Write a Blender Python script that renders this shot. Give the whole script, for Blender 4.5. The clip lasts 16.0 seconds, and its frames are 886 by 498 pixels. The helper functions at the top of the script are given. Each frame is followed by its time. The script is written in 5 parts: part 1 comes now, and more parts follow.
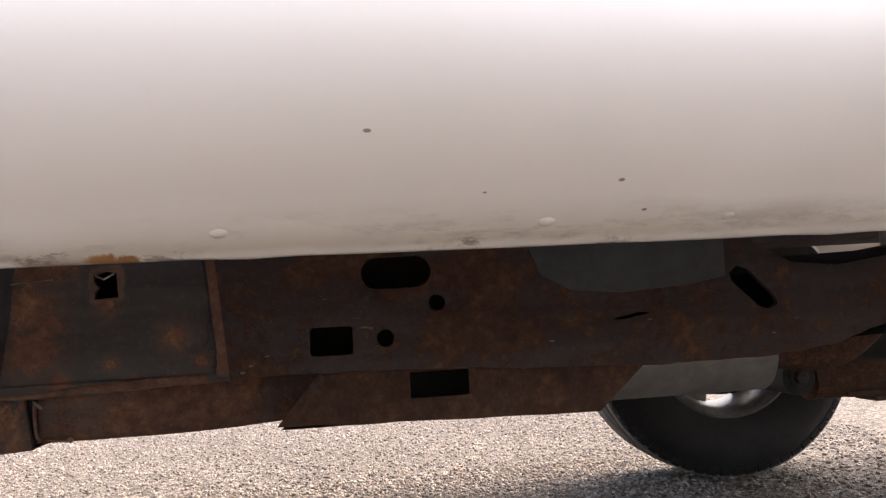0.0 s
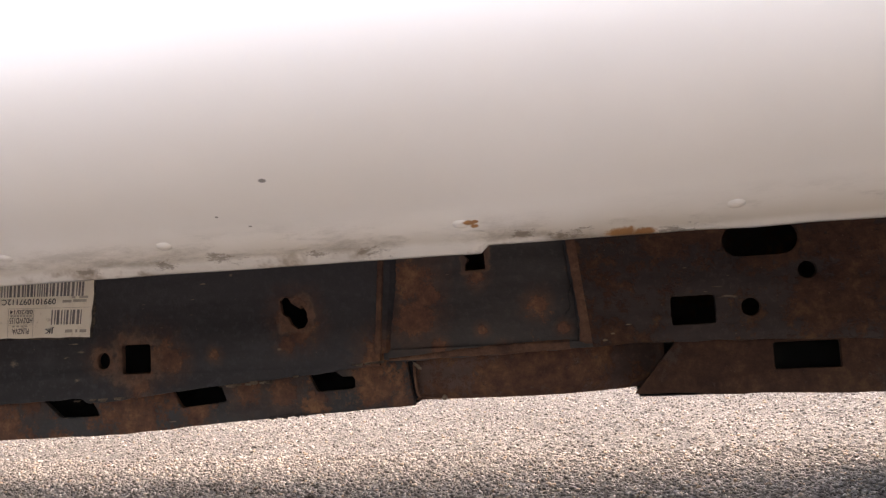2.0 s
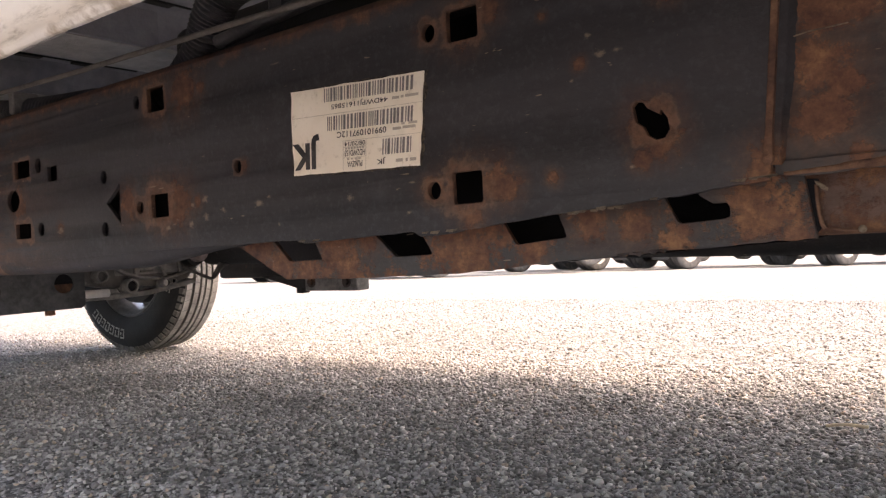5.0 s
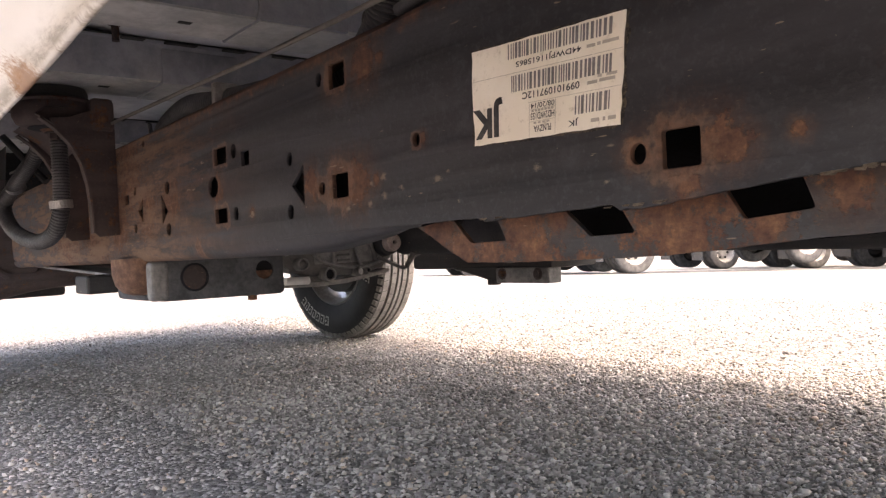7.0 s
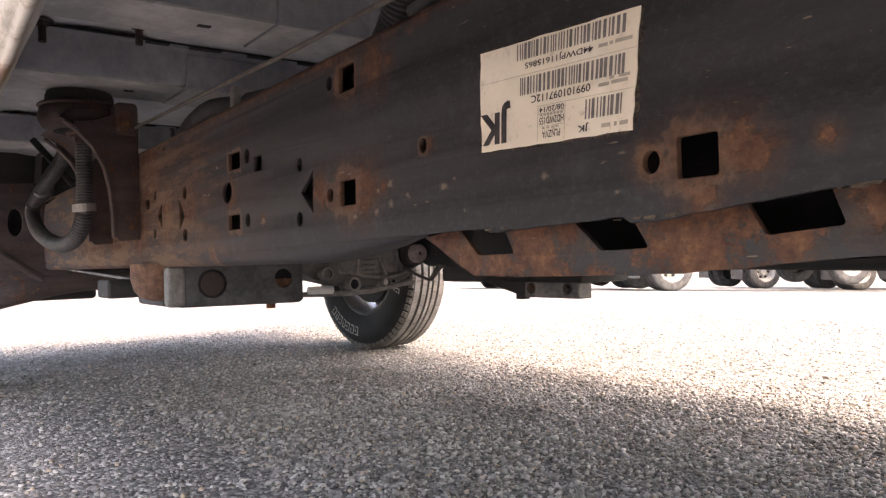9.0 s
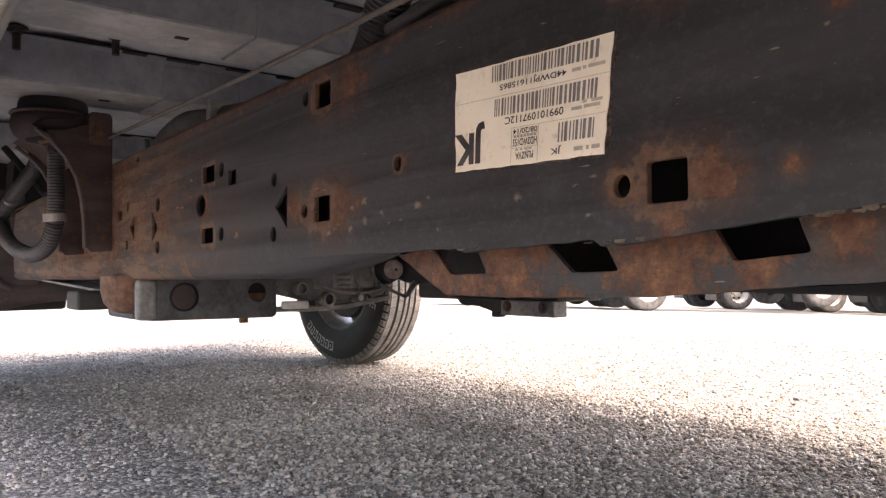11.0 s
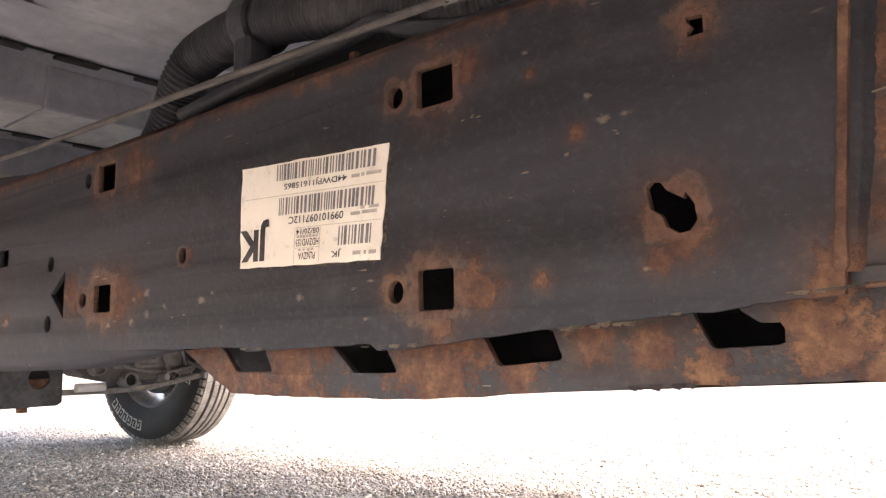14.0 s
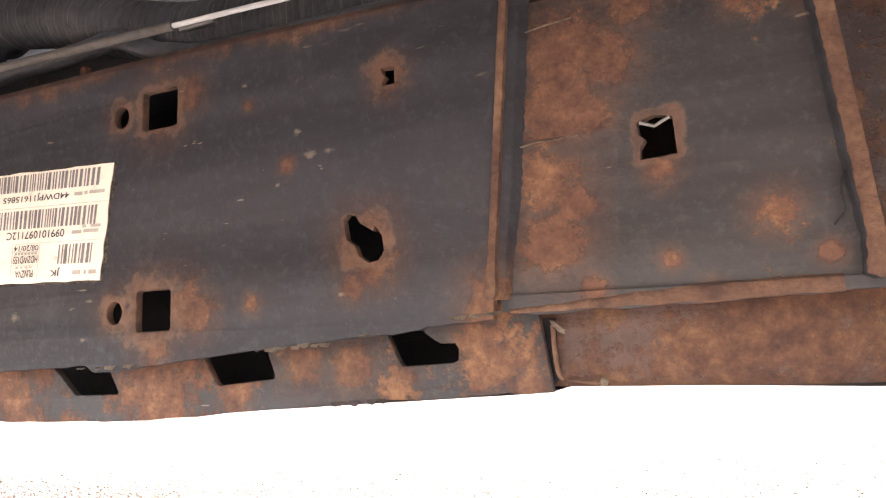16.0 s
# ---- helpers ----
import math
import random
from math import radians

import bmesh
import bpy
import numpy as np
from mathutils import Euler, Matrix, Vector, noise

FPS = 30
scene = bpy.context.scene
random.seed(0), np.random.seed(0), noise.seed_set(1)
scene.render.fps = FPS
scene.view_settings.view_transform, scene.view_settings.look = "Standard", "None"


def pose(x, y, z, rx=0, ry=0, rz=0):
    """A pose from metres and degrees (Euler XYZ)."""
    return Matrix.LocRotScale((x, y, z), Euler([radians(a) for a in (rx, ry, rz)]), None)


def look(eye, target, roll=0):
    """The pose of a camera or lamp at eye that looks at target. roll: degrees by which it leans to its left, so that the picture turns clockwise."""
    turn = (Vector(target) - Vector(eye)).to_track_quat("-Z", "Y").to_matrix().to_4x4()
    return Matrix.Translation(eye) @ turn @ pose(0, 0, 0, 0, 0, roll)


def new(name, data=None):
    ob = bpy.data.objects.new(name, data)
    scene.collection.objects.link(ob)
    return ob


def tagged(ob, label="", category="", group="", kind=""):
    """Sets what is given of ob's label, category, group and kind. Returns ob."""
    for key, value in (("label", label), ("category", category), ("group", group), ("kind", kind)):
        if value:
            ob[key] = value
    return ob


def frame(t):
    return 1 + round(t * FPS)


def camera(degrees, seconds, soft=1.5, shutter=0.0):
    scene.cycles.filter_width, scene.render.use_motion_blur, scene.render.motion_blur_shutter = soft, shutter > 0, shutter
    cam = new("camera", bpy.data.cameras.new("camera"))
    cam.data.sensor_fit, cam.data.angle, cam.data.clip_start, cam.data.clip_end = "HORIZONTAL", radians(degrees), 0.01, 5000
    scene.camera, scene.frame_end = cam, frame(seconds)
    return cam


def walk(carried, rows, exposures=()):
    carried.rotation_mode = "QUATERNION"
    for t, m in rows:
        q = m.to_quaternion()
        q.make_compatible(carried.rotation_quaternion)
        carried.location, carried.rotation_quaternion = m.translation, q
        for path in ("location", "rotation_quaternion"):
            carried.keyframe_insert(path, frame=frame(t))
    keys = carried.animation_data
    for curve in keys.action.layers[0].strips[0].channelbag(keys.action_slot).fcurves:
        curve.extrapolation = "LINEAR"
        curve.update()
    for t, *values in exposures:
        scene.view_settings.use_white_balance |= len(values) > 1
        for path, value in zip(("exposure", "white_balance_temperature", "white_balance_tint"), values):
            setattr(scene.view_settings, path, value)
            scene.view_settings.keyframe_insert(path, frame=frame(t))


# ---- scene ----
cam = camera(61.8, 16.0, 1.3)
PATH = [
    (0, (-0.048, 0.185, 0.501), (0.166, 2.164, 0.69), -3.5),
    (0.5, (-0.065, 0.18, 0.502), (-0.031, 2.173, 0.672), -3.0),
    (1, (-0.077, 0.175, 0.506), (-0.224, 2.162, 0.681), -2.9),
    (1.5, (-0.098, 0.174, 0.506), (-0.399, 2.144, 0.671), -3.2),
    (2, (-0.11, 0.173, 0.504), (-0.538, 2.121, 0.654), -3.6),
    (2.5, (-0.106, 0.184, 0.501), (-0.635, 2.108, 0.638), -3.8),
    (3, (-0.109, 0.186, 0.497), (-0.751, 2.076, 0.617), -3.7),
    (3.5, (-0.12, 0.186, 0.496), (-0.868, 2.038, 0.596), -3.7),
    (4, (-0.128, 0.184, 0.491), (-1.005, 1.98, 0.566), -3.3),
    (4.5, (-0.144, 0.207, 0.473), (-1.15, 1.936, 0.499), -3.1),
    (5, (-0.168, 0.242, 0.453), (-1.352, 1.854, 0.429), -3.1),
    (7.5, (-0.211, 0.295, 0.443), (-1.802, 1.508, 0.452), -2.6),
    (8, (-0.214, 0.305, 0.444), (-1.825, 1.491, 0.462), -2.3),
    (8.5, (-0.217, 0.316, 0.444), (-1.835, 1.491, 0.462), -2.2),
    (9, (-0.217, 0.32, 0.442), (-1.832, 1.5, 0.468), -1.6),
    (11.5, (-0.2145, 0.323, 0.4455), (-1.773, 1.575, 0.527), -0.7),
    (12, (-0.209, 0.323, 0.449), (-1.73, 1.617, 0.544), -1.2),
    (12.5, (-0.207, 0.326, 0.451), (-1.684, 1.67, 0.572), -1.2),
    (13, (-0.202, 0.332, 0.456), (-1.613, 1.74, 0.622), -0.8),
    (13.5, (-0.201, 0.335, 0.461), (-1.526, 1.819, 0.674), -0.9),
    (14, (-0.197, 0.339, 0.461), (-1.445, 1.885, 0.699), -1.3),
    (14.5, (-0.19, 0.342, 0.465), (-1.353, 1.949, 0.715), -1.8),
    (15, (-0.178, 0.34, 0.463), (-1.228, 2.023, 0.724), -1.9),
    (15.5, (-0.166, 0.346, 0.463), (-1.12, 2.083, 0.732), -1.4),
    (16, (-0.151, 0.344, 0.462), (-0.97, 2.149, 0.726), -1.8),
]
EXPOSURES = [(t, stops, 7800, 18) for t, stops in ((0.0, 2.20), (1.0, 2.30), (2.5, 2.25), (4.0, 2.42), (4.5, 2.66), (5.0, 3.06), (7.5, 3.32), (9.0, 3.34), (12.5, 3.64), (13.5, 3.96), (14.5, 4.38), (16.0, 4.82))]
walk(cam, [(t, look(eye, target, roll)) for t, eye, target, roll in PATH], EXPOSURES)

# ---- world and sun: a bright, thinly overcast day ----
world = bpy.data.worlds.new("sky")
scene.world = world
world.use_nodes = True
sky = world.node_tree.nodes.new("ShaderNodeTexSky")
sky.sky_type, sky.sun_disc = "NISHITA", False
sky.sun_elevation, sky.sun_rotation = radians(58), radians(70)
sky.dust_density = 5.5
back = world.node_tree.nodes["Background"]
back.inputs["Strength"].default_value = 0.15
world.node_tree.links.new(sky.outputs["Color"], back.inputs["Color"])
sun_data = bpy.data.lights.new("sun", "SUN")
sun_data.energy, sun_data.angle, sun_data.color = 0.15, radians(80), (1.0, 0.96, 0.90)
sun = new("sun", sun_data)
sun.matrix_world = look((4.9, 1.8, 8.3), (0, 0, 0))


# ---- materials ----
class Nodes:
    """A small writer of node trees."""

    def __init__(self, name):
        self.m = bpy.data.materials.new(name)
        self.m.use_nodes = True
        self.t = self.m.node_tree
        self.shader = self.t.nodes["Principled BSDF"]
        self.at = self.add("ShaderNodeTexCoord").outputs["Object"]

    def add(self, kind, **values):
        n = self.t.nodes.new(kind)
        if "operation" in values:
            n.operation = values["operation"]
        if "use_clamp" in values:
            n.use_clamp = values["use_clamp"]
        if "interpolation_type" in values:
            n.interpolation_type = values["interpolation_type"]
        if "data_type" in values:
            n.data_type = values["data_type"]
        if "feature" in values:
            n.feature = values["feature"]
        return n

    def put(self, socket, v):
        if isinstance(v, bpy.types.NodeSocket):
            self.t.links.new(v, socket)
        elif v is not None:
            socket.default_value = v

    def noise(self, scale, detail=4, rough=0.55, at=None, stretch=None):
        at = at or self.at
        if stretch:
            mp = self.add("ShaderNodeMapping")
            mp.inputs["Scale"].default_value = stretch
            self.put(mp.inputs["Vector"], at)
            at = mp.outputs["Vector"]
        n = self.add("ShaderNodeTexNoise")
        self.put(n.inputs["Vector"], at)
        n.inputs["Scale"].default_value, n.inputs["Detail"].default_value, n.inputs["Roughness"].default_value = scale, detail, rough
        return n.outputs["Fac"]

    def math(self, op, a, b=None, clamp=False):
        n = self.add("ShaderNodeMath", operation=op, use_clamp=clamp)
        self.put(n.inputs[0], a)
        self.put(n.inputs[1], b)
        return n.outputs[0]

    def step(self, v, lo, hi):
        n = self.add("ShaderNodeMapRange", interpolation_type="SMOOTHSTEP")
        self.put(n.inputs["Value"], v)
        n.inputs["From Min"].default_value, n.inputs["From Max"].default_value = lo, hi
        return n.outputs["Result"]

    def mix(self, f, a, b):
        n = self.add("ShaderNodeMix", data_type="RGBA")
        self.put(n.inputs[0], f)
        self.put(n.inputs[6], a if isinstance(a, bpy.types.NodeSocket) else (*a, 1))
        self.put(n.inputs[7], b if isinstance(b, bpy.types.NodeSocket) else (*b, 1))
        return n.outputs[2]

    def ramp(self, v, stops):
        n = self.add("ShaderNodeValToRGB")
        e = n.color_ramp.elements
        while len(e) < len(stops):
            e.new(0.5)
        for el, (p, c) in zip(e, stops):
            el.position, el.color = p, (*c, 1)
        self.put(n.inputs[0], v)
        return n.outputs[0]

    def split(self):
        n = self.add("ShaderNodeSeparateXYZ")
        self.put(n.inputs[0], self.at)
        return n.outputs

    def spots(self, spots, tall=1.0):
        """The least distance to any of the spots (x, z, radius), in radii."""
        x, _, z = self.split()
        best = None
        for sx, sz, r in spots:
            dx = self.math("SUBTRACT", x, sx)
            dz = self.math("MULTIPLY", self.math("SUBTRACT", z, sz), tall)
            d = self.math("SQRT", self.math("ADD", self.math("MULTIPLY", dx, dx), self.math("MULTIPLY", dz, dz)))
            d = self.math("DIVIDE", d, r)
            best = d if best is None else self.math("MINIMUM", best, d)
        return best

    def borders(self, holes):
        """The least distance outside any of the holes (x, z, half width, half height, border), in borders."""
        x, _, z = self.split()
        best = None
        for hx, hz, hw, hh, wide in holes:
            dx = self.math("SUBTRACT", self.math("ABSOLUTE", self.math("SUBTRACT", x, hx)), hw)
            dz = self.math("SUBTRACT", self.math("ABSOLUTE", self.math("SUBTRACT", z, hz)), hh)
            dx, dz = self.math("MAXIMUM", dx, 0.0), self.math("MAXIMUM", dz, 0.0)
            d = self.math("DIVIDE", self.math("SQRT", self.math("ADD", self.math("MULTIPLY", dx, dx), self.math("MULTIPLY", dz, dz))), wide)
            best = d if best is None else self.math("MINIMUM", best, d)
        return best

    def done(self, colour, rough=0.6, metal=0.0, bump=None, depth=0.001, **more):
        self.put(self.shader.inputs["Base Color"], colour if isinstance(colour, bpy.types.NodeSocket) else (*colour, 1))
        self.put(self.shader.inputs["Roughness"], rough)
        self.put(self.shader.inputs["Metallic"], metal)
        for k, v in more.items():
            self.put(self.shader.inputs[k.replace("_", " ")], v)
        if bump is not None:
            b = self.add("ShaderNodeBump")
            b.inputs["Distance"].default_value = depth
            self.put(b.inputs["Height"], bump)
            self.t.links.new(b.outputs["Normal"], self.shader.inputs["Normal"])
        return self.m


RUST_SPOTS = [
    (-0.402, 0.482, 0.0165), (-0.384, 0.483, 0.013), (-0.377, 0.480, 0.011), (-0.400, 0.466, 0.010), (-0.426, 0.482, 0.009),
    (-0.400, 0.574, 0.0155), (-0.384, 0.578, 0.010), (-0.424, 0.573, 0.008), (-0.700, 0.493, 0.020), (-0.676, 0.492, 0.020), (-0.745, 0.497, 0.015),
    (-0.698, 0.578, 0.018), (-0.660, 0.578, 0.018), (-0.640, 0.577, 0.006), (-0.294, 0.503, 0.0135), (-0.289, 0.495, 0.011), (-0.2825, 0.567, 0.0085),
    (-0.300, 0.486, 0.006), (-0.595, 0.514, 0.005), (-0.860, 0.483, 0.006), (-0.243, 0.478, 0.013), (-0.247, 0.471, 0.010), (-0.65, 0.492, 0.006),
    (-0.330, 0.538, 0.004), (-0.350, 0.566, 0.003), (-0.348, 0.482, 0.005), (-0.940, 0.512, 0.018), (-1.0, 0.455, 0.012), (-1.08, 0.51, 0.04),
    (-1.17, 0.505, 0.05), (-1.24, 0.56, 0.07), (-1.30, 0.50, 0.06), (-1.42, 0.50, 0.10), (-1.60, 0.50, 0.12),
]


def coated_steel(name, amount, coat=(0.0335, 0.0305, 0.0315), spots=(), edge=None, front=False, chips=(), rusty=1.0, rings=(), gloss=0.34):
    """Black chassis wax over steel, rusting through: amount 0 to 1."""
    n = Nodes(name)
    big, mid, fine = n.noise(16, 6), n.noise(48, 6, 0.7), n.noise(260, 4, 0.7)
    grain = n.noise(150, 5, 0.75)
    streak = n.noise(5, 5, 0.6, stretch=(0.6, 1, 7))
    tone = n.mix(n.step(streak, 0.40, 0.62), tuple(c * 0.82 for c in coat), tuple(c * 1.25 + 0.002 for c in coat))
    grey = sum(coat) / 3
    tone = n.mix(n.math("MULTIPLY", n.step(mid, 0.50, 0.75), 0.6), tone, tuple(c * (1.3 + 0.014 / grey) for c in coat))
    tone = n.mix(n.math("MULTIPLY", n.step(fine, 0.50, 0.68), 0.40), tone, tuple(c * (1.4 + 0.020 / grey) for c in coat))
    rust = n.ramp(n.math("ADD", n.math("MULTIPLY", mid, 0.5), n.math("MULTIPLY", grain, 0.5)),
                  [(p, tuple(v * rusty for v in c)) for p, c in ((0.33, (0.045, 0.024, 0.020)), (0.44, (0.092, 0.045, 0.032)), (0.53, (0.136, 0.068, 0.043)), (0.63, (0.225, 0.122, 0.065)))])
    wild = n.math("ADD", n.math("MULTIPLY", big, 0.40), n.math("ADD", n.math("MULTIPLY", mid, 0.34), n.math("MULTIPLY", n.noise(190, 5, 0.8), 0.26)))
    f = n.step(wild, 0.615 - 0.28 * amount, 0.665 - 0.27 * amount)
    if spots:
        d = n.spots(spots)
        d = n.math("ADD", d, n.math("MULTIPLY", n.math("SUBTRACT", n.noise(210, 6, 0.8), 0.5), 2.0))
        d = n.math("ADD", d, n.math("MULTIPLY", n.math("SUBTRACT", mid, 0.5), 1.5))
        f = n.math("MAXIMUM", f, n.math("MULTIPLY", n.math("SUBTRACT", 1.0, n.step(d, 0.55, 1.0)), 0.92))
        # a thin stain spreads past each rusted place
        f = n.math("MAXIMUM", f, n.math("MULTIPLY", n.math("SUBTRACT", 1.0, n.step(d, 0.8, 1.9)), 0.30))
    if edge:
        z = n.split()[2]
        e = n.math("ADD", z, n.math("MULTIPLY", n.math("SUBTRACT", mid, 0.5), 0.03))
        f = n.math("MAXIMUM", f, n.math("MULTIPLY", n.step(e, edge - 0.006, edge + 0.004), 0.75))
    if front:
        x = n.split()[0]
        film = n.step(n.noise(26, 6, 0.75, stretch=(0.4, 1, 2.4)), 0.42, 0.57)
        film = n.math("MULTIPLY", n.step(x, -0.78, -1.22), film)
        f = n.math("MAXIMUM", f, n.math("MULTIPLY", film, 0.9))
        # the front end is worn through to a dusty tan film
        rust = n.mix(n.math("MULTIPLY", film, 0.65), rust, (0.20, 0.135, 0.095))
    colour = n.mix(f, tone, rust)
    if rings:
        # tan scale lifts the wax in a ragged border round each punched hole
        d = n.math("ADD", n.borders(rings), n.math("ADD", n.math("MULTIPLY", n.math("SUBTRACT", n.noise(170, 5, 0.75), 0.5), 1.5), n.math("MULTIPLY", n.math("SUBTRACT", n.noise(55, 4), 0.5), 3.0)))
        halo = n.math("SUBTRACT", 1.0, n.step(d, 0.35, 1.0))
        rim = n.math("MULTIPLY", n.step(d, 0.30, 0.75), halo)
        scale = n.mix(n.step(n.noise(75, 6, 0.7), 0.38, 0.62), (0.080, 0.049, 0.038), (0.165, 0.092, 0.062))
        colour = n.mix(n.math("MULTIPLY", halo, 0.80), colour, n.mix(n.math("MULTIPLY", rim, 0.7), scale, (0.20, 0.140, 0.098)))
    scratch = n.math("MAXIMUM", n.step(n.noise(45, 3, 0.8, stretch=(0.35, 1, 1.6)), 0.70, 0.75), n.step(n.noise(120, 2, 0.8, stretch=(0.5, 1, 1.8)), 0.72, 0.76))
    scratch = n.math("MAXIMUM", scratch, n.math("MULTIPLY", n.step(n.noise(420, 2, 0.8), 0.735, 0.77), 0.7))
    if chips:
        d = n.math("ADD", n.spots(chips, 1.5), n.math("MULTIPLY", n.math("SUBTRACT", n.noise(240, 5, 0.8, stretch=(0.6, 1, 1.2)), 0.5), 2.6))
        scratch = n.math("MAXIMUM", scratch, n.math("SUBTRACT", 1.0, n.step(d, 0.0, 0.7)))
    colour = n.mix(n.math("MULTIPLY", scratch, 0.6), colour, (0.27, 0.215, 0.155))
    return n.done(colour, n.mix(f, (0.66,) * 3, (0.9,) * 3), 0.0, n.math("ADD", n.math("MULTIPLY", mid, 0.5), n.math("ADD", n.math("MULTIPLY", fine, 0.35), n.math("MULTIPLY", f, 0.3))), 0.0010, Specular_IOR_Level=gloss)


HOLE_RINGS = [(-0.402, 0.482, 0.010, 0.009, 0.0085), (-0.4255, 0.482, 0.0040, 0.0045, 0.0060), (-0.400, 0.5735, 0.010, 0.009, 0.0060), (-0.424, 0.573, 0.0040, 0.0045, 0.0045),
              (-0.700, 0.493, 0.0115, 0.0095, 0.0130), (-0.728, 0.493, 0.0045, 0.0045, 0.0080), (-0.698, 0.578, 0.0115, 0.0095, 0.0060), (-0.2945, 0.504, 0.0070, 0.0075, 0.0060), (-0.2826, 0.567, 0.0025, 0.0030, 0.0070),
              (-0.930, 0.484, 0.015, 0.007, 0.006), (-0.930, 0.5445, 0.015, 0.008, 0.005), (-1.00, 0.440, 0.006, 0.014, 0.004), (-0.601, 0.514, 0.0035, 0.0040, 0.0028)]
FRAME = coated_steel("frame_wax", -0.10, coat=(0.0268, 0.0273, 0.0322), rings=HOLE_RINGS, chips=[(-0.319, 0.541, 0.0050), (-0.310, 0.5415, 0.0045), (-0.62, 0.4835, 0.006), (-0.69, 0.474, 0.006), (-0.66, 0.4755, 0.006), (-0.64, 0.480, 0.007), (-0.492, 0.483, 0.0055), (-0.641, 0.494, 0.007), (-0.657, 0.490, 0.005), (-0.580, 0.486, 0.007), (-0.569, 0.490, 0.004), (-0.445, 0.4705, 0.003), (-0.325, 0.551, 0.004), (-0.335, 0.530, 0.003), (-0.352, 0.576, 0.003), (-0.86, 0.481, 0.009), (-0.305, 0.4835, 0.003), (-0.56, 0.470, 0.003)], spots=RUST_SPOTS, edge=0.5945, front=True)
FRAME_REAR = coated_steel("frame_wax_worn", 0.50, coat=(0.029, 0.0215, 0.0215), rusty=0.45)
SKIRT = coated_steel("frame_skirt_rust", 0.47, coat=(0.036, 0.036, 0.038), spots=[(-0.610, 0.455, 0.020), (-0.585, 0.440, 0.018), (-0.560, 0.436, 0.014), (-0.530, 0.450, 0.016), (-0.520, 0.437, 0.012), (-0.500, 0.455, 0.010), (-0.430, 0.452, 0.015),
                                                                                  (-0.415, 0.462, 0.010), (-0.375, 0.442, 0.008), (-0.340, 0.458, 0.012), (-0.315, 0.455, 0.012), (-0.260, 0.465, 0.011), (-0.250, 0.455, 0.011), (-0.290, 0.451, 0.006), (-0.238, 0.447, 0.008)])
SKIRT_REAR = coated_steel("rear_skirt_rust", 0.80, coat=(0.058, 0.037, 0.030), rusty=0.45)
BAY = coated_steel("frame_bay_rust", 0.24, rusty=1.25, rings=[(-0.1843, 0.530, 0.0062, 0.0072, 0.0035)], coat=(0.038, 0.036, 0.0375), spots=[(-0.224, 0.52, 0.016), (-0.219, 0.545, 0.018), (-0.214, 0.565, 0.020), (-0.200, 0.560, 0.012), (-0.222, 0.497, 0.014), (-0.214, 0.510, 0.009), (-0.184, 0.519, 0.006), (-0.205, 0.541, 0.008), (-0.150, 0.501, 0.0075), (-0.1825, 0.488, 0.0042), (-0.208, 0.480, 0.0055), (-0.136, 0.487, 0.0042), (-0.135, 0.572, 0.0075), (-0.157, 0.572, 0.0055), (-0.170, 0.475, 0.006), (-0.19, 0.578, 0.010)])
RUSTY = coated_steel("bracket_rust", 0.95)
DARK_STEEL = coated_steel("dark_steel", 0.12, coat=(0.024, 0.024, 0.025))
MOUNT = coated_steel("mount_brown", 0.30, coat=(0.064, 0.048, 0.047), rusty=0.75, gloss=0.2)
DARK_RUST = coated_steel("dark_rust", 0.30, coat=(0.046, 0.035, 0.034), rusty=0.8)
SEAM_DARK = coated_steel("seam_dark", 0.50, coat=(0.018, 0.016, 0.016))
LOWER_RUST = coated_steel("lower_tube_rust", 0.62, coat=(0.080, 0.050, 0.042), rusty=0.8)


def weld_rust():
    n = Nodes("weld_rust")
    mid, fine = n.noise(60, 6, 0.7), n.noise(400, 4)
    return n.done(n.ramp(mid, [(0.34, (0.065, 0.033, 0.024)), (0.5, (0.122, 0.063, 0.041)), (0.66, (0.205, 0.117, 0.070))]), 0.85, 0, fine, 0.001)


WELD = weld_rust()


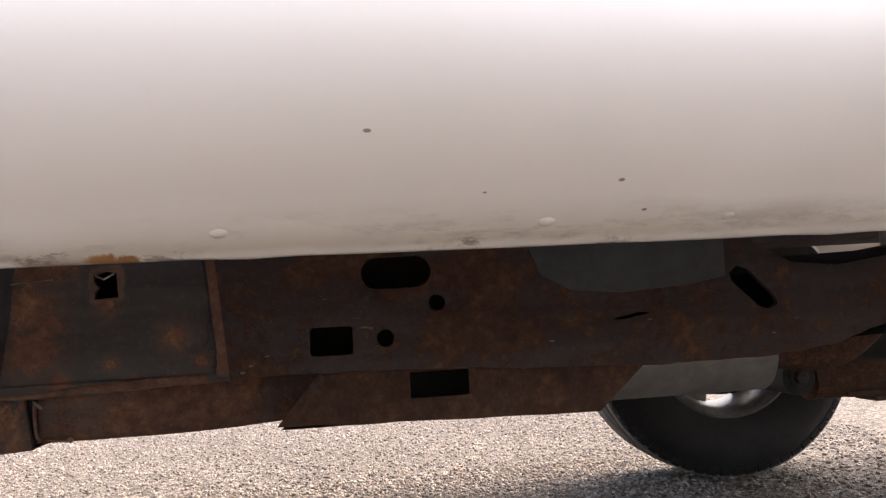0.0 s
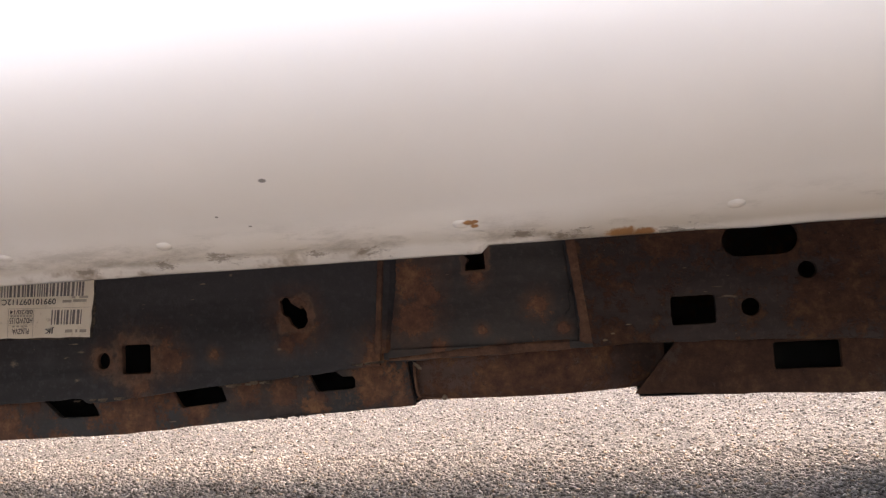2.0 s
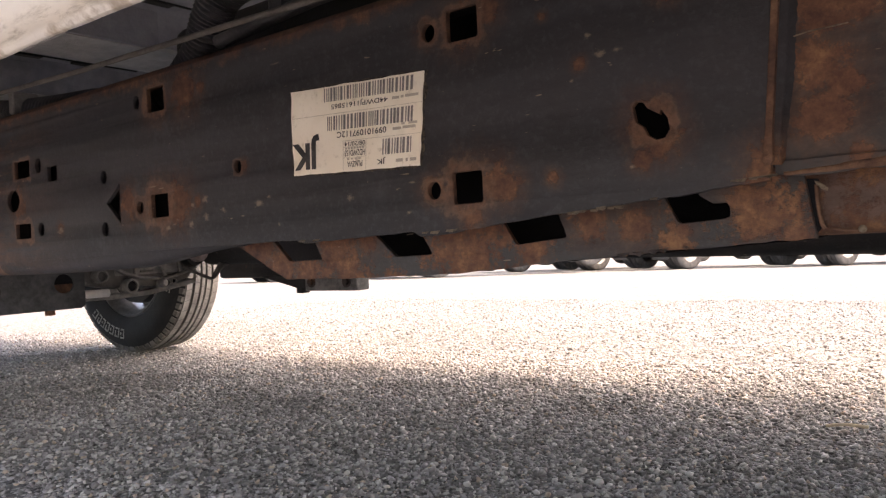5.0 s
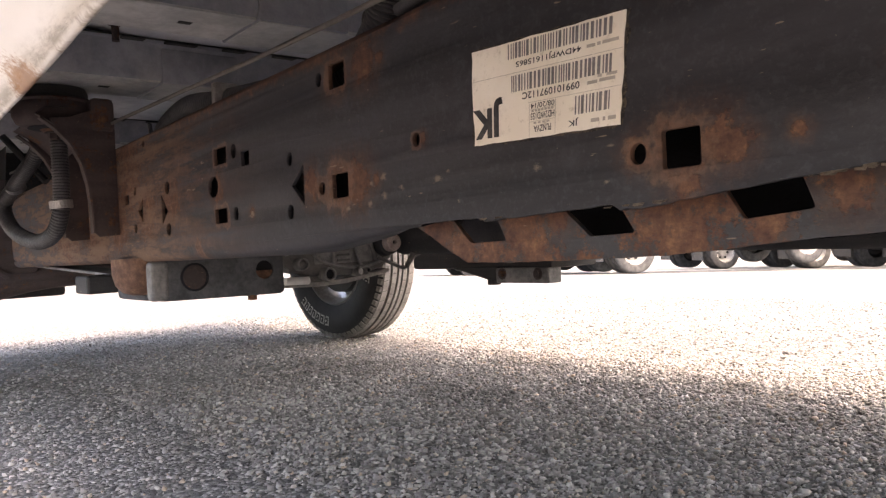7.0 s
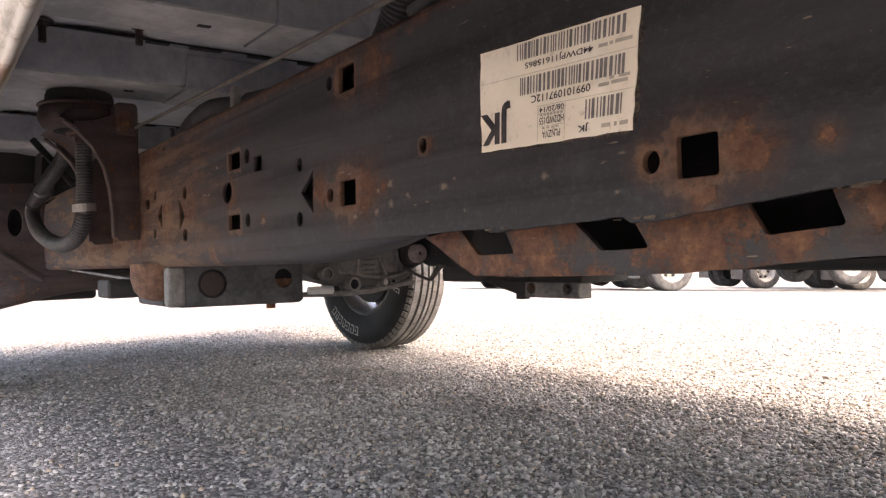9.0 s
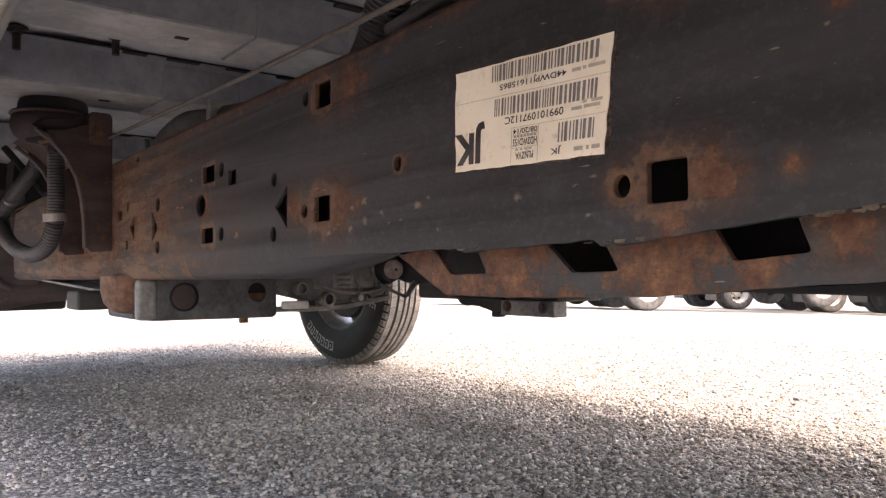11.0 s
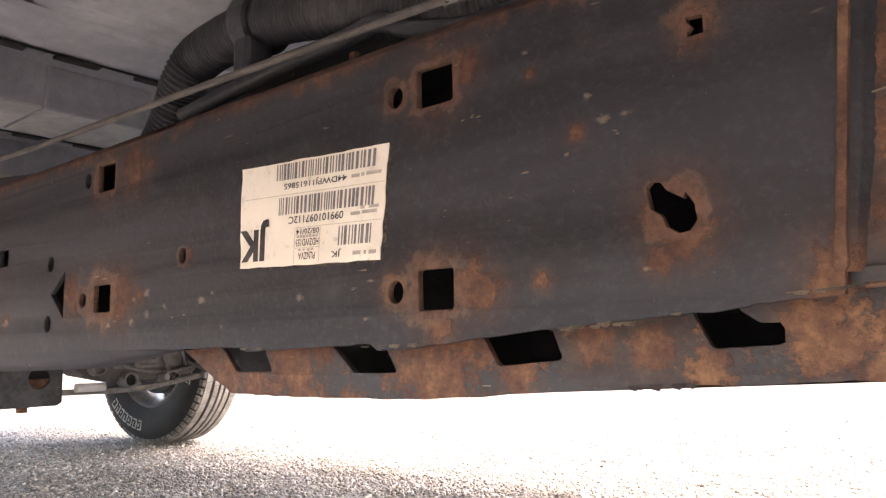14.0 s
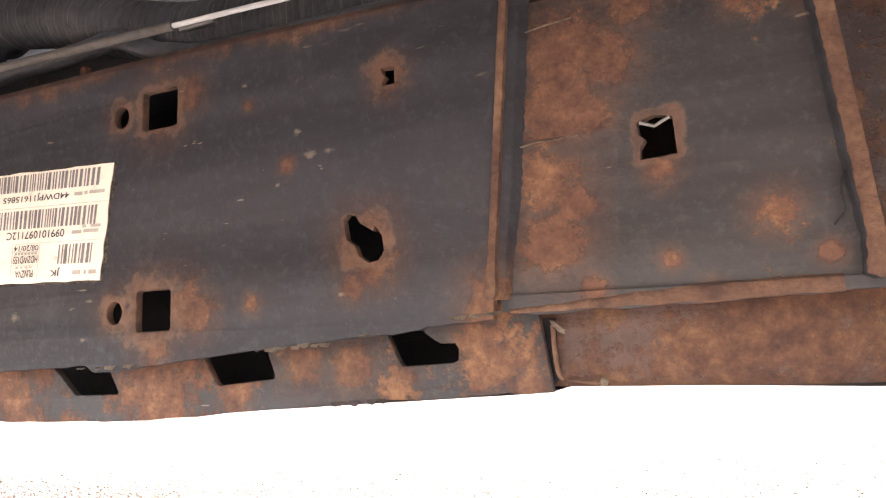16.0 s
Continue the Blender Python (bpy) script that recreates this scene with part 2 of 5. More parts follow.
def white_paint():
    n = Nodes("white_paint")
    x, y, z = n.split()
    big, mid, fine = n.noise(9, 5), n.noise(70, 6, 0.7), n.noise(420, 3, 0.7)
    base = n.mix(n.step(big, 0.35, 0.65), (0.775, 0.740, 0.685), (0.815, 0.782, 0.735))
    low = n.step(n.math("ADD", z, n.math("MULTIPLY", n.math("SUBTRACT", big, 0.5), 0.010)), 0.5275, 0.5190)
    flange = n.step(n.math("ADD", z, n.math("MULTIPLY", n.math("SUBTRACT", mid, 0.5), 0.002)), 0.5184, 0.5200)
    low = n.math("MULTIPLY", low, n.math("ADD", 0.25, n.math("MULTIPLY", flange, 0.75)))
    grime = n.math("MULTIPLY", low, n.step(n.noise(55, 6, 0.75, stretch=(0.5, 1, 2.2)), 0.44, 0.66))
    base = n.mix(n.math("MULTIPLY", low, 0.75), base, (0.53, 0.47, 0.385))
    colour = n.mix(n.math("MULTIPLY", grime, 0.80), base, (0.30, 0.262, 0.215))
    rim = n.step(n.math("ADD", z, n.math("MULTIPLY", n.math("SUBTRACT", mid, 0.5), 0.004)), 0.5205, 0.5185)
    colour = n.mix(n.math("MULTIPLY", rim, n.step(n.noise(38, 5, 0.7), 0.52, 0.64)), colour, (0.36, 0.30, 0.235))
    scuff = n.spots([(-0.093, 0.5180, 0.0055), (-0.022, 0.5190, 0.0040), (-0.167, 0.5184, 0.0060), (-0.130, 0.5202, 0.0050), (-0.119, 0.5195, 0.0055), (-0.207, 0.5195, 0.0060), (-0.225, 0.5190, 0.0040), (-0.182, 0.5188, 0.004), (-0.247, 0.5185, 0.004)], 3.4)
    scuff = n.math("ADD", scuff, n.math("MULTIPLY", n.math("SUBTRACT", n.noise(330, 5, 0.8, stretch=(0.6, 1, 1.4)), 0.5), 5.5))
    colour = n.mix(n.math("MULTIPLY", n.math("SUBTRACT", 1.0, n.step(scuff, 0.1, 0.8)), 0.75), colour, (0.17, 0.135, 0.10))
    specks = n.step(n.noise(95, 2, 0.9), 0.765, 0.785)
    colour = n.mix(n.math("MULTIPLY", n.math("MULTIPLY", specks, low), 0.6), colour, (0.16, 0.14, 0.12))
    marks = n.spots([(-0.187, 0.5355, 0.0011), (-0.046, 0.5405, 0.0010), (-0.203, 0.5290, 0.0005), (-0.196, 0.5265, 0.0005), (0.012, 0.5305, 0.0009), (0.02, 0.5245, 0.0008), (-0.02, 0.529, 0.0005)], 2.4)
    colour = n.mix(n.math("MULTIPLY", n.math("SUBTRACT", 1.0, n.step(marks, 0.6, 1.1)), 0.8), colour, (0.10, 0.085, 0.07))
    d = n.spots([(-0.1055, 0.5184, 0.0048), (-0.101, 0.5182, 0.0038), (-0.1418, 0.5234, 0.0017), (-0.1408, 0.5226, 0.0014), (-0.1405, 0.5236, 0.0010), (-0.555, 0.517, 0.03)], 2.4)
    d = n.math("ADD", d, n.math("MULTIPLY", n.math("SUBTRACT", fine, 0.5), 1.2))
    f = n.math("SUBTRACT", 1.0, n.step(d, 0.5, 1.0))
    colour = n.mix(f, colour, n.mix(mid, (0.16, 0.06, 0.02), (0.48, 0.24, 0.08)))
    m = n.done(colour, n.mix(grime, (0.34,) * 3, (0.8,) * 3), 0, n.math("MULTIPLY", grime, -1.0), 0.0002)
    n.put(n.shader.inputs["Coat Weight"], 0.25)
    n.put(n.shader.inputs["Coat Roughness"], 0.25)
    return m


WHITE = white_paint()


def dusty(name, low, high, rough=0.8, scale=12, metal=0.0, depth=0.001):
    n = Nodes(name)
    big, mid, fine = n.noise(scale, 5), n.noise(scale * 6, 6, 0.7), n.noise(scale * 40, 3)
    f = n.math("ADD", n.math("MULTIPLY", big, 0.6), n.math("MULTIPLY", mid, 0.4))
    return n.done(n.mix(n.step(f, 0.36, 0.66), low, high), rough, metal, n.math("ADD", mid, n.math("MULTIPLY", fine, 0.3)), depth)


# bluish shadow tint is put into the floor and beam colours
FLOOR_PAINT = dusty("floor_underseal", (0.40, 0.413, 0.447), (0.65, 0.66, 0.69), 0.75, 6)
# shaded and lit copies: beam sides darker, soles paler from ground light
BEAM_SHADED = dusty("beam_underseal_shaded", (0.18, 0.188, 0.217), (0.32, 0.330, 0.368), 0.7, 9)
SOLE_LIT = dusty("beam_sole_lit", (0.34, 0.345, 0.35), (0.58, 0.58, 0.575), 0.85, 10)
RUBBER = dusty("tyre_rubber", (0.0075, 0.008, 0.0095), (0.017, 0.0175, 0.0195), 0.8, 14)
TREAD = dusty("tyre_tread_dust", (0.105, 0.100, 0.095), (0.20, 0.192, 0.182), 0.9, 18)
TYRE_FAR = dusty("tyre_far_dust", (0.030, 0.030, 0.031), (0.085, 0.083, 0.080), 0.85, 9)
# dark rubber of the grooves; also shade painted into slots and hollow backs
GROOVE_SHADE = dusty("groove_and_shade", (0.016, 0.016, 0.016), (0.03, 0.03, 0.029), 0.9, 18)
LETTER = dusty("tyre_white_mark", (0.16, 0.158, 0.15), (0.42, 0.41, 0.39), 0.8, 30)
CONDUIT = dusty("conduit_plastic", (0.030, 0.032, 0.037), (0.085, 0.088, 0.098), 0.42, 20)
HOSE = dusty("hose_plastic", (0.034, 0.035, 0.039), (0.085, 0.086, 0.092), 0.45, 20)
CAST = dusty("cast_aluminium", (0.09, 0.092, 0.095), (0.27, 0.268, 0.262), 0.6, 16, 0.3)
# darker copy of the casting: shade of its recesses put into the colour
CAST_SHADED = dusty("cast_recess_shaded", (0.06, 0.06, 0.06), (0.15, 0.147, 0.14), 0.6, 16, 0.3)
HUB = dusty("hub_rust", (0.22, 0.17, 0.16), (0.42, 0.36, 0.34), 0.7, 60)
FLAKE = dusty("wax_flake", (0.10, 0.078, 0.06), (0.26, 0.205, 0.15), 0.85, 120)
STEEL = dusty("bare_steel", (0.28, 0.27, 0.26), (0.52, 0.51, 0.50), 0.4, 20, 0.8)
RIM = dusty("wheel_steel", (0.18, 0.18, 0.18), (0.34, 0.34, 0.335), 0.4, 12, 0.6)
ROD_BROWN = dusty("rod_coating", (0.085, 0.075, 0.067), (0.15, 0.135, 0.12), 0.6, 40)
ROD_WHITE = dusty("rod_white", (0.60, 0.60, 0.60), (0.76, 0.76, 0.75), 0.5, 40)
PIPE = dusty("aluminised_pipe", (0.30, 0.29, 0.27), (0.46, 0.44, 0.41), 0.45, 8, 0.4)
FAINT_INK = dusty("faint_ink", (0.38, 0.35, 0.30), (0.52, 0.48, 0.41), 0.7, 90, depth=0.0002)
# near-black for insides of holes and slits: their shade is put into the colour
HOLLOW_SHADE = dusty("hollow_shade_black", (0.006, 0.006, 0.009), (0.010, 0.010, 0.014), 0.9, 20)
ARM = coated_steel("arm_brown", 0.3, coat=(0.058, 0.046, 0.046), rusty=0.7)
BAR_INK = dusty("faded_ink", (0.15, 0.145, 0.14), (0.24, 0.23, 0.22), 0.7, 90, depth=0.0002)
CROSS = dusty("crossmember_paint", (0.020, 0.024, 0.029), (0.078, 0.083, 0.090), 0.65, 26)
INK = dusty("label_ink", (0.022, 0.022, 0.025), (0.070, 0.068, 0.066), 0.7, 90, depth=0.0002)
GLASS_DARK = dusty("cab_glass", (0.02, 0.022, 0.024), (0.03, 0.032, 0.034), 0.1, 3, depth=0.0)


def paper():
    n = Nodes("label_paper")
    big, mid = n.noise(35, 5), n.noise(240, 5, 0.7)
    c = n.mix(n.step(big, 0.35, 0.65), (0.87, 0.81, 0.69), (0.91, 0.865, 0.76))
    c = n.mix(n.math("MULTIPLY", n.step(n.noise(70, 6, 0.75), 0.50, 0.68), 0.35), c, (0.58, 0.52, 0.40))
    c = n.mix(n.math("MULTIPLY", n.step(mid, 0.58, 0.74), 0.55), c, (0.40, 0.335, 0.25))
    return n.done(c, 0.65, 0, mid, 0.0002)


PAPER = paper()


def label_grime():
    """Old glue and dirt that darkens the rail round the label."""
    n = Nodes("label_grime")
    return n.done(n.mix(n.step(n.noise(300, 5, 0.75), 0.42, 0.60), (0.012, 0.011, 0.011), (0.085, 0.068, 0.050)), 0.9, 0, n.noise(400, 3), 0.0004)


GLUE = label_grime()


def dark_places(n, c):
    """Darker places in the gravel, each with a ragged edge."""
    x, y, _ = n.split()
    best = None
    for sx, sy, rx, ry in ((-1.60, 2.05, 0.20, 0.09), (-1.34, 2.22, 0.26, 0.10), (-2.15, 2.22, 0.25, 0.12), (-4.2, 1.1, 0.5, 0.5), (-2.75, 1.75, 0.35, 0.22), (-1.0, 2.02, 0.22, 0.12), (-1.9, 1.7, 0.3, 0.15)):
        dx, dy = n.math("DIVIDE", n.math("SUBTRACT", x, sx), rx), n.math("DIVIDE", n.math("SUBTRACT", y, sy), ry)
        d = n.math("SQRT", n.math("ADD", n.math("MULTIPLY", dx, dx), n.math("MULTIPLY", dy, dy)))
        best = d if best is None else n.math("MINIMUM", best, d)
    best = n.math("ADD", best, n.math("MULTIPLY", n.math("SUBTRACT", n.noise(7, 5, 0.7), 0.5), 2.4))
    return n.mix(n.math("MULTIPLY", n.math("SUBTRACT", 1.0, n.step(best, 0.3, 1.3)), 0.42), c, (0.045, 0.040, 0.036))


def lot_shade(n, c):
    """The open lot past the truck: dark specks painted as stone shadows, dimming the lit ground."""
    x, y, _ = n.split()
    out = n.math("MAXIMUM", n.step(x, -3.0, -5.0), n.step(y, 3.0, 5.5))
    coarse = n.math("ADD", 0.45, n.math("MULTIPLY", n.step(n.noise(4.5, 6, 0.75), 0.42, 0.58), 0.55))
    stone_shade = n.math("MULTIPLY", n.step(n.noise(34, 7, 0.8, stretch=(0.8, 1.2, 1)), 0.52, 0.58), coarse)
    return n.mix(n.math("MULTIPLY", n.math("MULTIPLY", out, stone_shade), 0.9), c, (0.040, 0.037, 0.034))


def gravel_stone():
    n = Nodes("gravel_stone")
    island = n.add("ShaderNodeNewGeometry").outputs["Random Per Island"]
    c = n.ramp(island, [(0.0, (0.095, 0.088, 0.083)), (0.25, (0.185, 0.172, 0.162)), (0.50, (0.285, 0.266, 0.249)), (0.76, (0.39, 0.366, 0.338)), (0.93, (0.56, 0.53, 0.485)), (0.97, (0.44, 0.34, 0.25))])
    fine = n.noise(320, 4, 0.7)
    patch = n.noise(0.9, 4)
    c = dark_places(n, n.mix(n.step(patch, 0.62, 0.36), c, n.mix(0.18, c, (0.05, 0.046, 0.042))))
    c = n.mix(n.math("MULTIPLY", fine, 0.5), c, n.mix(0.5, c, (0.30, 0.29, 0.27)))
    return n.done(lot_shade(n, c), 0.85, 0, fine, 0.0008)


def gravel_bed():
    n = Nodes("gravel_bed")
    cell = n.add("ShaderNodeTexVoronoi", feature="F1")
    n.put(cell.inputs["Vector"], n.at)
    cell.inputs["Scale"].default_value = 95
    grey = n.add("ShaderNodeSeparateColor")
    n.put(grey.inputs[0], cell.outputs["Color"])
    c = n.ramp(grey.outputs[0], [(0.0, (0.045, 0.042, 0.039)), (0.3, (0.12, 0.112, 0.103)), (0.55, (0.25, 0.234, 0.215)), (0.8, (0.40, 0.377, 0.345)), (1.0, (0.56, 0.525, 0.48))])
    d = n.step(cell.outputs["Distance"], 0.0, 0.75)
    # gaps between stones: their shade is put into the colour
    c = n.mix(n.math("MULTIPLY", d, 0.65), c, (0.085, 0.081, 0.076))
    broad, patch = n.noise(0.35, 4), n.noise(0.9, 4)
    c = dark_places(n, n.mix(n.step(patch, 0.62, 0.36), c, n.mix(0.18, c, (0.05, 0.046, 0.042))))
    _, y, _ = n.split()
    # lit lot's brightness held down in the colour: far bed darker with distance
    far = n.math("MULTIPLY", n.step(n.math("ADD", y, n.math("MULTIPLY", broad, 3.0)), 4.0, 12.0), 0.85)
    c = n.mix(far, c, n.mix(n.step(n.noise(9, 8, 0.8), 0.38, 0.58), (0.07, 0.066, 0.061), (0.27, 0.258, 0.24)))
    c = lot_shade(n, c)
    h = n.math("ADD", n.math("MULTIPLY", d, -1.0), n.math("MULTIPLY", n.noise(300, 3), 0.3))
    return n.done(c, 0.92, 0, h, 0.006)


STONE, BED = gravel_stone(), gravel_bed()


def straw():
    n = Nodes("dry_straw")
    return n.done(n.mix(n.noise(90, 3), (0.42, 0.34, 0.22), (0.62, 0.54, 0.40)), 0.8)


STRAW = straw()


# ---- mesh helpers ----
def thing(name, at, label, category, group=""):
    ob = new(name)
    ob.matrix_basis = Matrix.Translation(at)
    ob.empty_display_size = 0.2
    return tagged(ob, label, category, group, "thing")


def part(name, bm, material, parent, label=""):
    """Links a bmesh or mesh, given in world coordinates, as one mesh object under parent."""
    me = bm
    if isinstance(bm, bmesh.types.BMesh):
        me = bpy.data.meshes.new(name)
        bmesh.ops.recalc_face_normals(bm, faces=bm.faces[:])
        bm.to_mesh(me)
        bm.free()
    me.name = name
    me.materials.clear()
    me.materials.append(material)
    ob = new(name, me)
    if parent is not None:
        ob.parent = parent
        if parent.parent is None:
            ob.matrix_parent_inverse = parent.matrix_basis.inverted()
    return tagged(ob, label)


def smooth(me_or_ob, angle=40):
    me = me_or_ob.data if hasattr(me_or_ob, "data") else me_or_ob
    me.shade_smooth()
    bm = bmesh.new()
    bm.from_mesh(me)
    for e in bm.edges:
        e.smooth = len(e.link_faces) == 2 and e.calc_face_angle(0) < radians(angle)
    bm.to_mesh(me)
    bm.free()
    return me_or_ob


def baked(curve_data, turn):
    """The mesh of a curve, turned by a matrix."""
    ob = bpy.data.objects.new("tmp", curve_data)
    scene.collection.objects.link(ob)
    bpy.context.view_layer.update()
    me = bpy.data.meshes.new_from_object(ob.evaluated_get(bpy.context.evaluated_depsgraph_get()))
    me.transform(turn)
    bpy.data.objects.remove(ob)
    bpy.data.curves.remove(curve_data)
    return me


UPRIGHT = Matrix(((1, 0, 0, 0), (0, 0, -1, 0), (0, 1, 0, 0), (0, 0, 0, 1)))  # drawn x, y become x, z; drawn z becomes -y


def plate(outline, holes, front, thick, bevel=0.0006):
    """An upright plate in the x-z plane with its face at y = front, towards -y, with holes cut through it."""
    cu = bpy.data.curves.new("plate", "CURVE")
    cu.dimensions, cu.fill_mode = "2D", "BOTH"
    cu.extrude, cu.bevel_depth, cu.bevel_resolution, cu.offset = thick / 2 - bevel, bevel, 1, -bevel
    for loop in (outline, *holes):
        sp = cu.splines.new("POLY")
        sp.points.add(len(loop) - 1)
        for p, (x, z) in zip(sp.points, loop):
            p.co = (x, z, 0, 1)
        sp.use_cyclic_u = True
    me = baked(cu, Matrix.Translation((0, front + thick / 2, 0)) @ UPRIGHT)
    bm = bmesh.new()
    bm.from_mesh(me)
    bmesh.ops.remove_doubles(bm, verts=bm.verts[:], dist=2e-5)
    bm.to_mesh(me)
    bm.free()
    return me


def oval(x, z, rx, rz=None, n=18, worn=0.0, seed=0):
    rng = random.Random(seed)
    rz = rz or rx
    return [(x + math.cos(a) * rx * (1 + worn * rng.uniform(-1, 1)), z + math.sin(a) * rz * (1 + worn * rng.uniform(-1, 1))) for a in (2 * math.pi * k / n for k in range(n))]


def quad(x0, z0, x1, z1, r=0.0015, lean=0.0):
    """A rectangle with rounded corners; lean shifts its lower edge along x."""
    pts = []
    for cx, cz, a0 in ((x1 - r, z1 - r, 0), (x0 + r, z1 - r, 90), (x0 + r, z0 + r, 180), (x1 - r, z0 + r, 270)):
        for a in (0, 45, 90):
            px, pz = cx + r * math.cos(radians(a0 + a)), cz + r * math.sin(radians(a0 + a))
            pts.append((px + lean * (z1 - pz) / (z1 - z0), pz))
    return pts


def sweep(profile, xs, shape=None, closed=False):
    """A strip: the profile of (y, z) points carried along x. shape(x, y, z) may bend it."""
    bm = bmesh.new()
    rows = []
    for x in xs:
        rows.append([bm.verts.new(shape(x, y, z) if shape else (x, y, z)) for y, z in profile])
    m = len(profile)
    for a, b in zip(rows, rows[1:]):
        for k in range(m if closed else m - 1):
            j = (k + 1) % m
            bm.faces.new((a[k], a[j], b[j], b[k]))
    if closed:
        bm.faces.new(rows[0])
        bm.faces.new(rows[-1][::-1])
    return bm


def tube(points, radius, sides=10, ring=None, cap=True):
    """A round tube along points; ring(s) scales the radius at the length s."""
    bm = bmesh.new()
    pts = [Vector(p) for p in points]
    rows, length = [], 0.0
    up = Vector((0, 0, 1))
    for k, p in enumerate(pts):
        d = (pts[min(k + 1, len(pts) - 1)] - pts[max(k - 1, 0)]).normalized()
        if k:
            length += (p - pts[k - 1]).length
        ref = up if abs(d.z) < 0.95 else Vector((1, 0, 0))
        u = d.cross(ref).normalized()
        v = u.cross(d).normalized()
        r = radius * (ring(length) if ring else 1.0)
        rows.append([bm.verts.new(p + u * (r * math.cos(2 * math.pi * j / sides)) + v * (r * math.sin(2 * math.pi * j / sides))) for j in range(sides)])
    for a, b in zip(rows, rows[1:]):
        for j in range(sides):
            i = (j + 1) % sides
            bm.faces.new((a[j], a[i], b[i], b[j]))
    if cap:
        bm.faces.new(rows[0][::-1])
        bm.faces.new(rows[-1])
    return bm


def curved(points, steps=12):
    """A smooth line through the points (Catmull-Rom)."""
    p = [Vector(q) for q in points]
    p = [2 * p[0] - p[1], *p, 2 * p[-1] - p[-2]]
    out = []
    for k in range(1, len(p) - 2):
        for s in range(steps):
            t = s / steps
            out.append(0.5 * (2 * p[k] + (p[k + 1] - p[k - 1]) * t + (2 * p[k - 1] - 5 * p[k] + 4 * p[k + 1] - p[k + 2]) * t * t + (3 * p[k] - p[k - 1] - 3 * p[k + 1] + p[k + 2]) * t ** 3))
    out.append(p[-2])
    return out


def block(x0, y0, z0, x1, y1, z1, bevel=0.004, segments=2, bm=None):
    own = bm is None
    bm = bm or bmesh.new()
    made = bmesh.ops.create_cube(bm, size=1.0, matrix=Matrix.LocRotScale(((x0 + x1) / 2, (y0 + y1) / 2, (z0 + z1) / 2), None, (x1 - x0, y1 - y0, z1 - z0)))
    if bevel:
        edges = list({e for v in made["verts"] for e in v.link_edges})
        bmesh.ops.bevel(bm, geom=edges, offset=bevel, segments=segments, affect="EDGES", profile=0.5)
    return bm


def lathe(profile, turn, n=48, closed=False):
    """The profile of (radius, along) points turned round the axis, then placed by a matrix; the axis is local z."""
    bm = bmesh.new()
    rows = []
    for k in range(n):
        a = 2 * math.pi * k / n
        rows.append([bm.verts.new(turn @ Vector((r * math.cos(a), r * math.sin(a), h))) for r, h in profile])
    m = len(profile)
    for k in range(n):
        a, b = rows[k], rows[(k + 1) % n]
        for j in range(m if closed else m - 1):
            i = (j + 1) % m
            bm.faces.new((a[j], a[i], b[i], b[j]))
    bmesh.ops.remove_doubles(bm, verts=bm.verts[:], dist=1e-6)
    return bm


def bolt(at, axis, r, h, n=6):
    """A hexagon bolt head with a washer; axis is the way that it faces."""
    turn = Matrix.Translation(at) @ Vector(axis).to_track_quat("Z", "Y").to_matrix().to_4x4()
    bm = lathe([(0, h * 0.25), (r * 1.5, h * 0.25), (r * 1.5, 0), (0, 0)], turn, 16)
    rows = []
    for z, s in ((h * 0.25, 1.0), (h * 0.85, 1.0), (h, 0.86)):
        rows.append([bm.verts.new(turn @ Vector((r * s * math.cos(2 * math.pi * k / n), r * s * math.sin(2 * math.pi * k / n), z))) for k in range(n)])
    for a, b in zip(rows, rows[1:]):
        for k in range(n):
            bm.faces.new((a[k], a[(k + 1) % n], b[(k + 1) % n], b[k]))
    bm.faces.new(rows[-1])
    return bm


# ---- ground ----
def fall(x, y):
    """The lot lies level under the truck and falls gently away beyond it."""
    d = max(0.0, y - 3.2)
    return -0.043 * (d - 1.2 * (1 - math.exp(-d / 1.2))) if d < 24 else -0.043 * 22.8 - 0.004 * (d - 24)


def ground_sheet():
    def lines(lo, hi, step, far):
        a = list(np.arange(lo, hi + 1e-6, step))
        s, p = step, hi
        while p < far:
            s *= 1.35
            p += s
            a.append(p)
        s, p = step, lo
        while p > -far:
            s *= 1.35
            p -= s
            a.insert(0, p)
        return a
    xs, ys = lines(-4.5, 2.0, 0.05, 900), lines(0.4, 5.0, 0.05, 900)
    bm = bmesh.new()
    grid = []
    for y in ys:
        row = []
        for x in xs:
            z = fall(x, y)
            if -5 < x < 3 and -1 < y < 7:
                z += 0.010 * (noise.noise((x * 1.7, y * 1.7, 3)) - 0.0) + 0.004 * noise.noise((x * 9, y * 9, 7)) - 0.006
            row.append(bm.verts.new((x, y, z)))
        grid.append(row)
    for a, b in zip(grid, grid[1:]):
        for k in range(len(xs) - 1):
            bm.faces.new((a[k], a[k + 1], b[k + 1], b[k]))
    me = bpy.data.meshes.new("ground")
    bm.to_mesh(me)
    bm.free()
    me.shade_smooth()
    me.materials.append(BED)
    return tagged(new("ground", me), "grey crushed gravel parking lot, darker in patches", "ground", kind="structure")


ground_sheet()


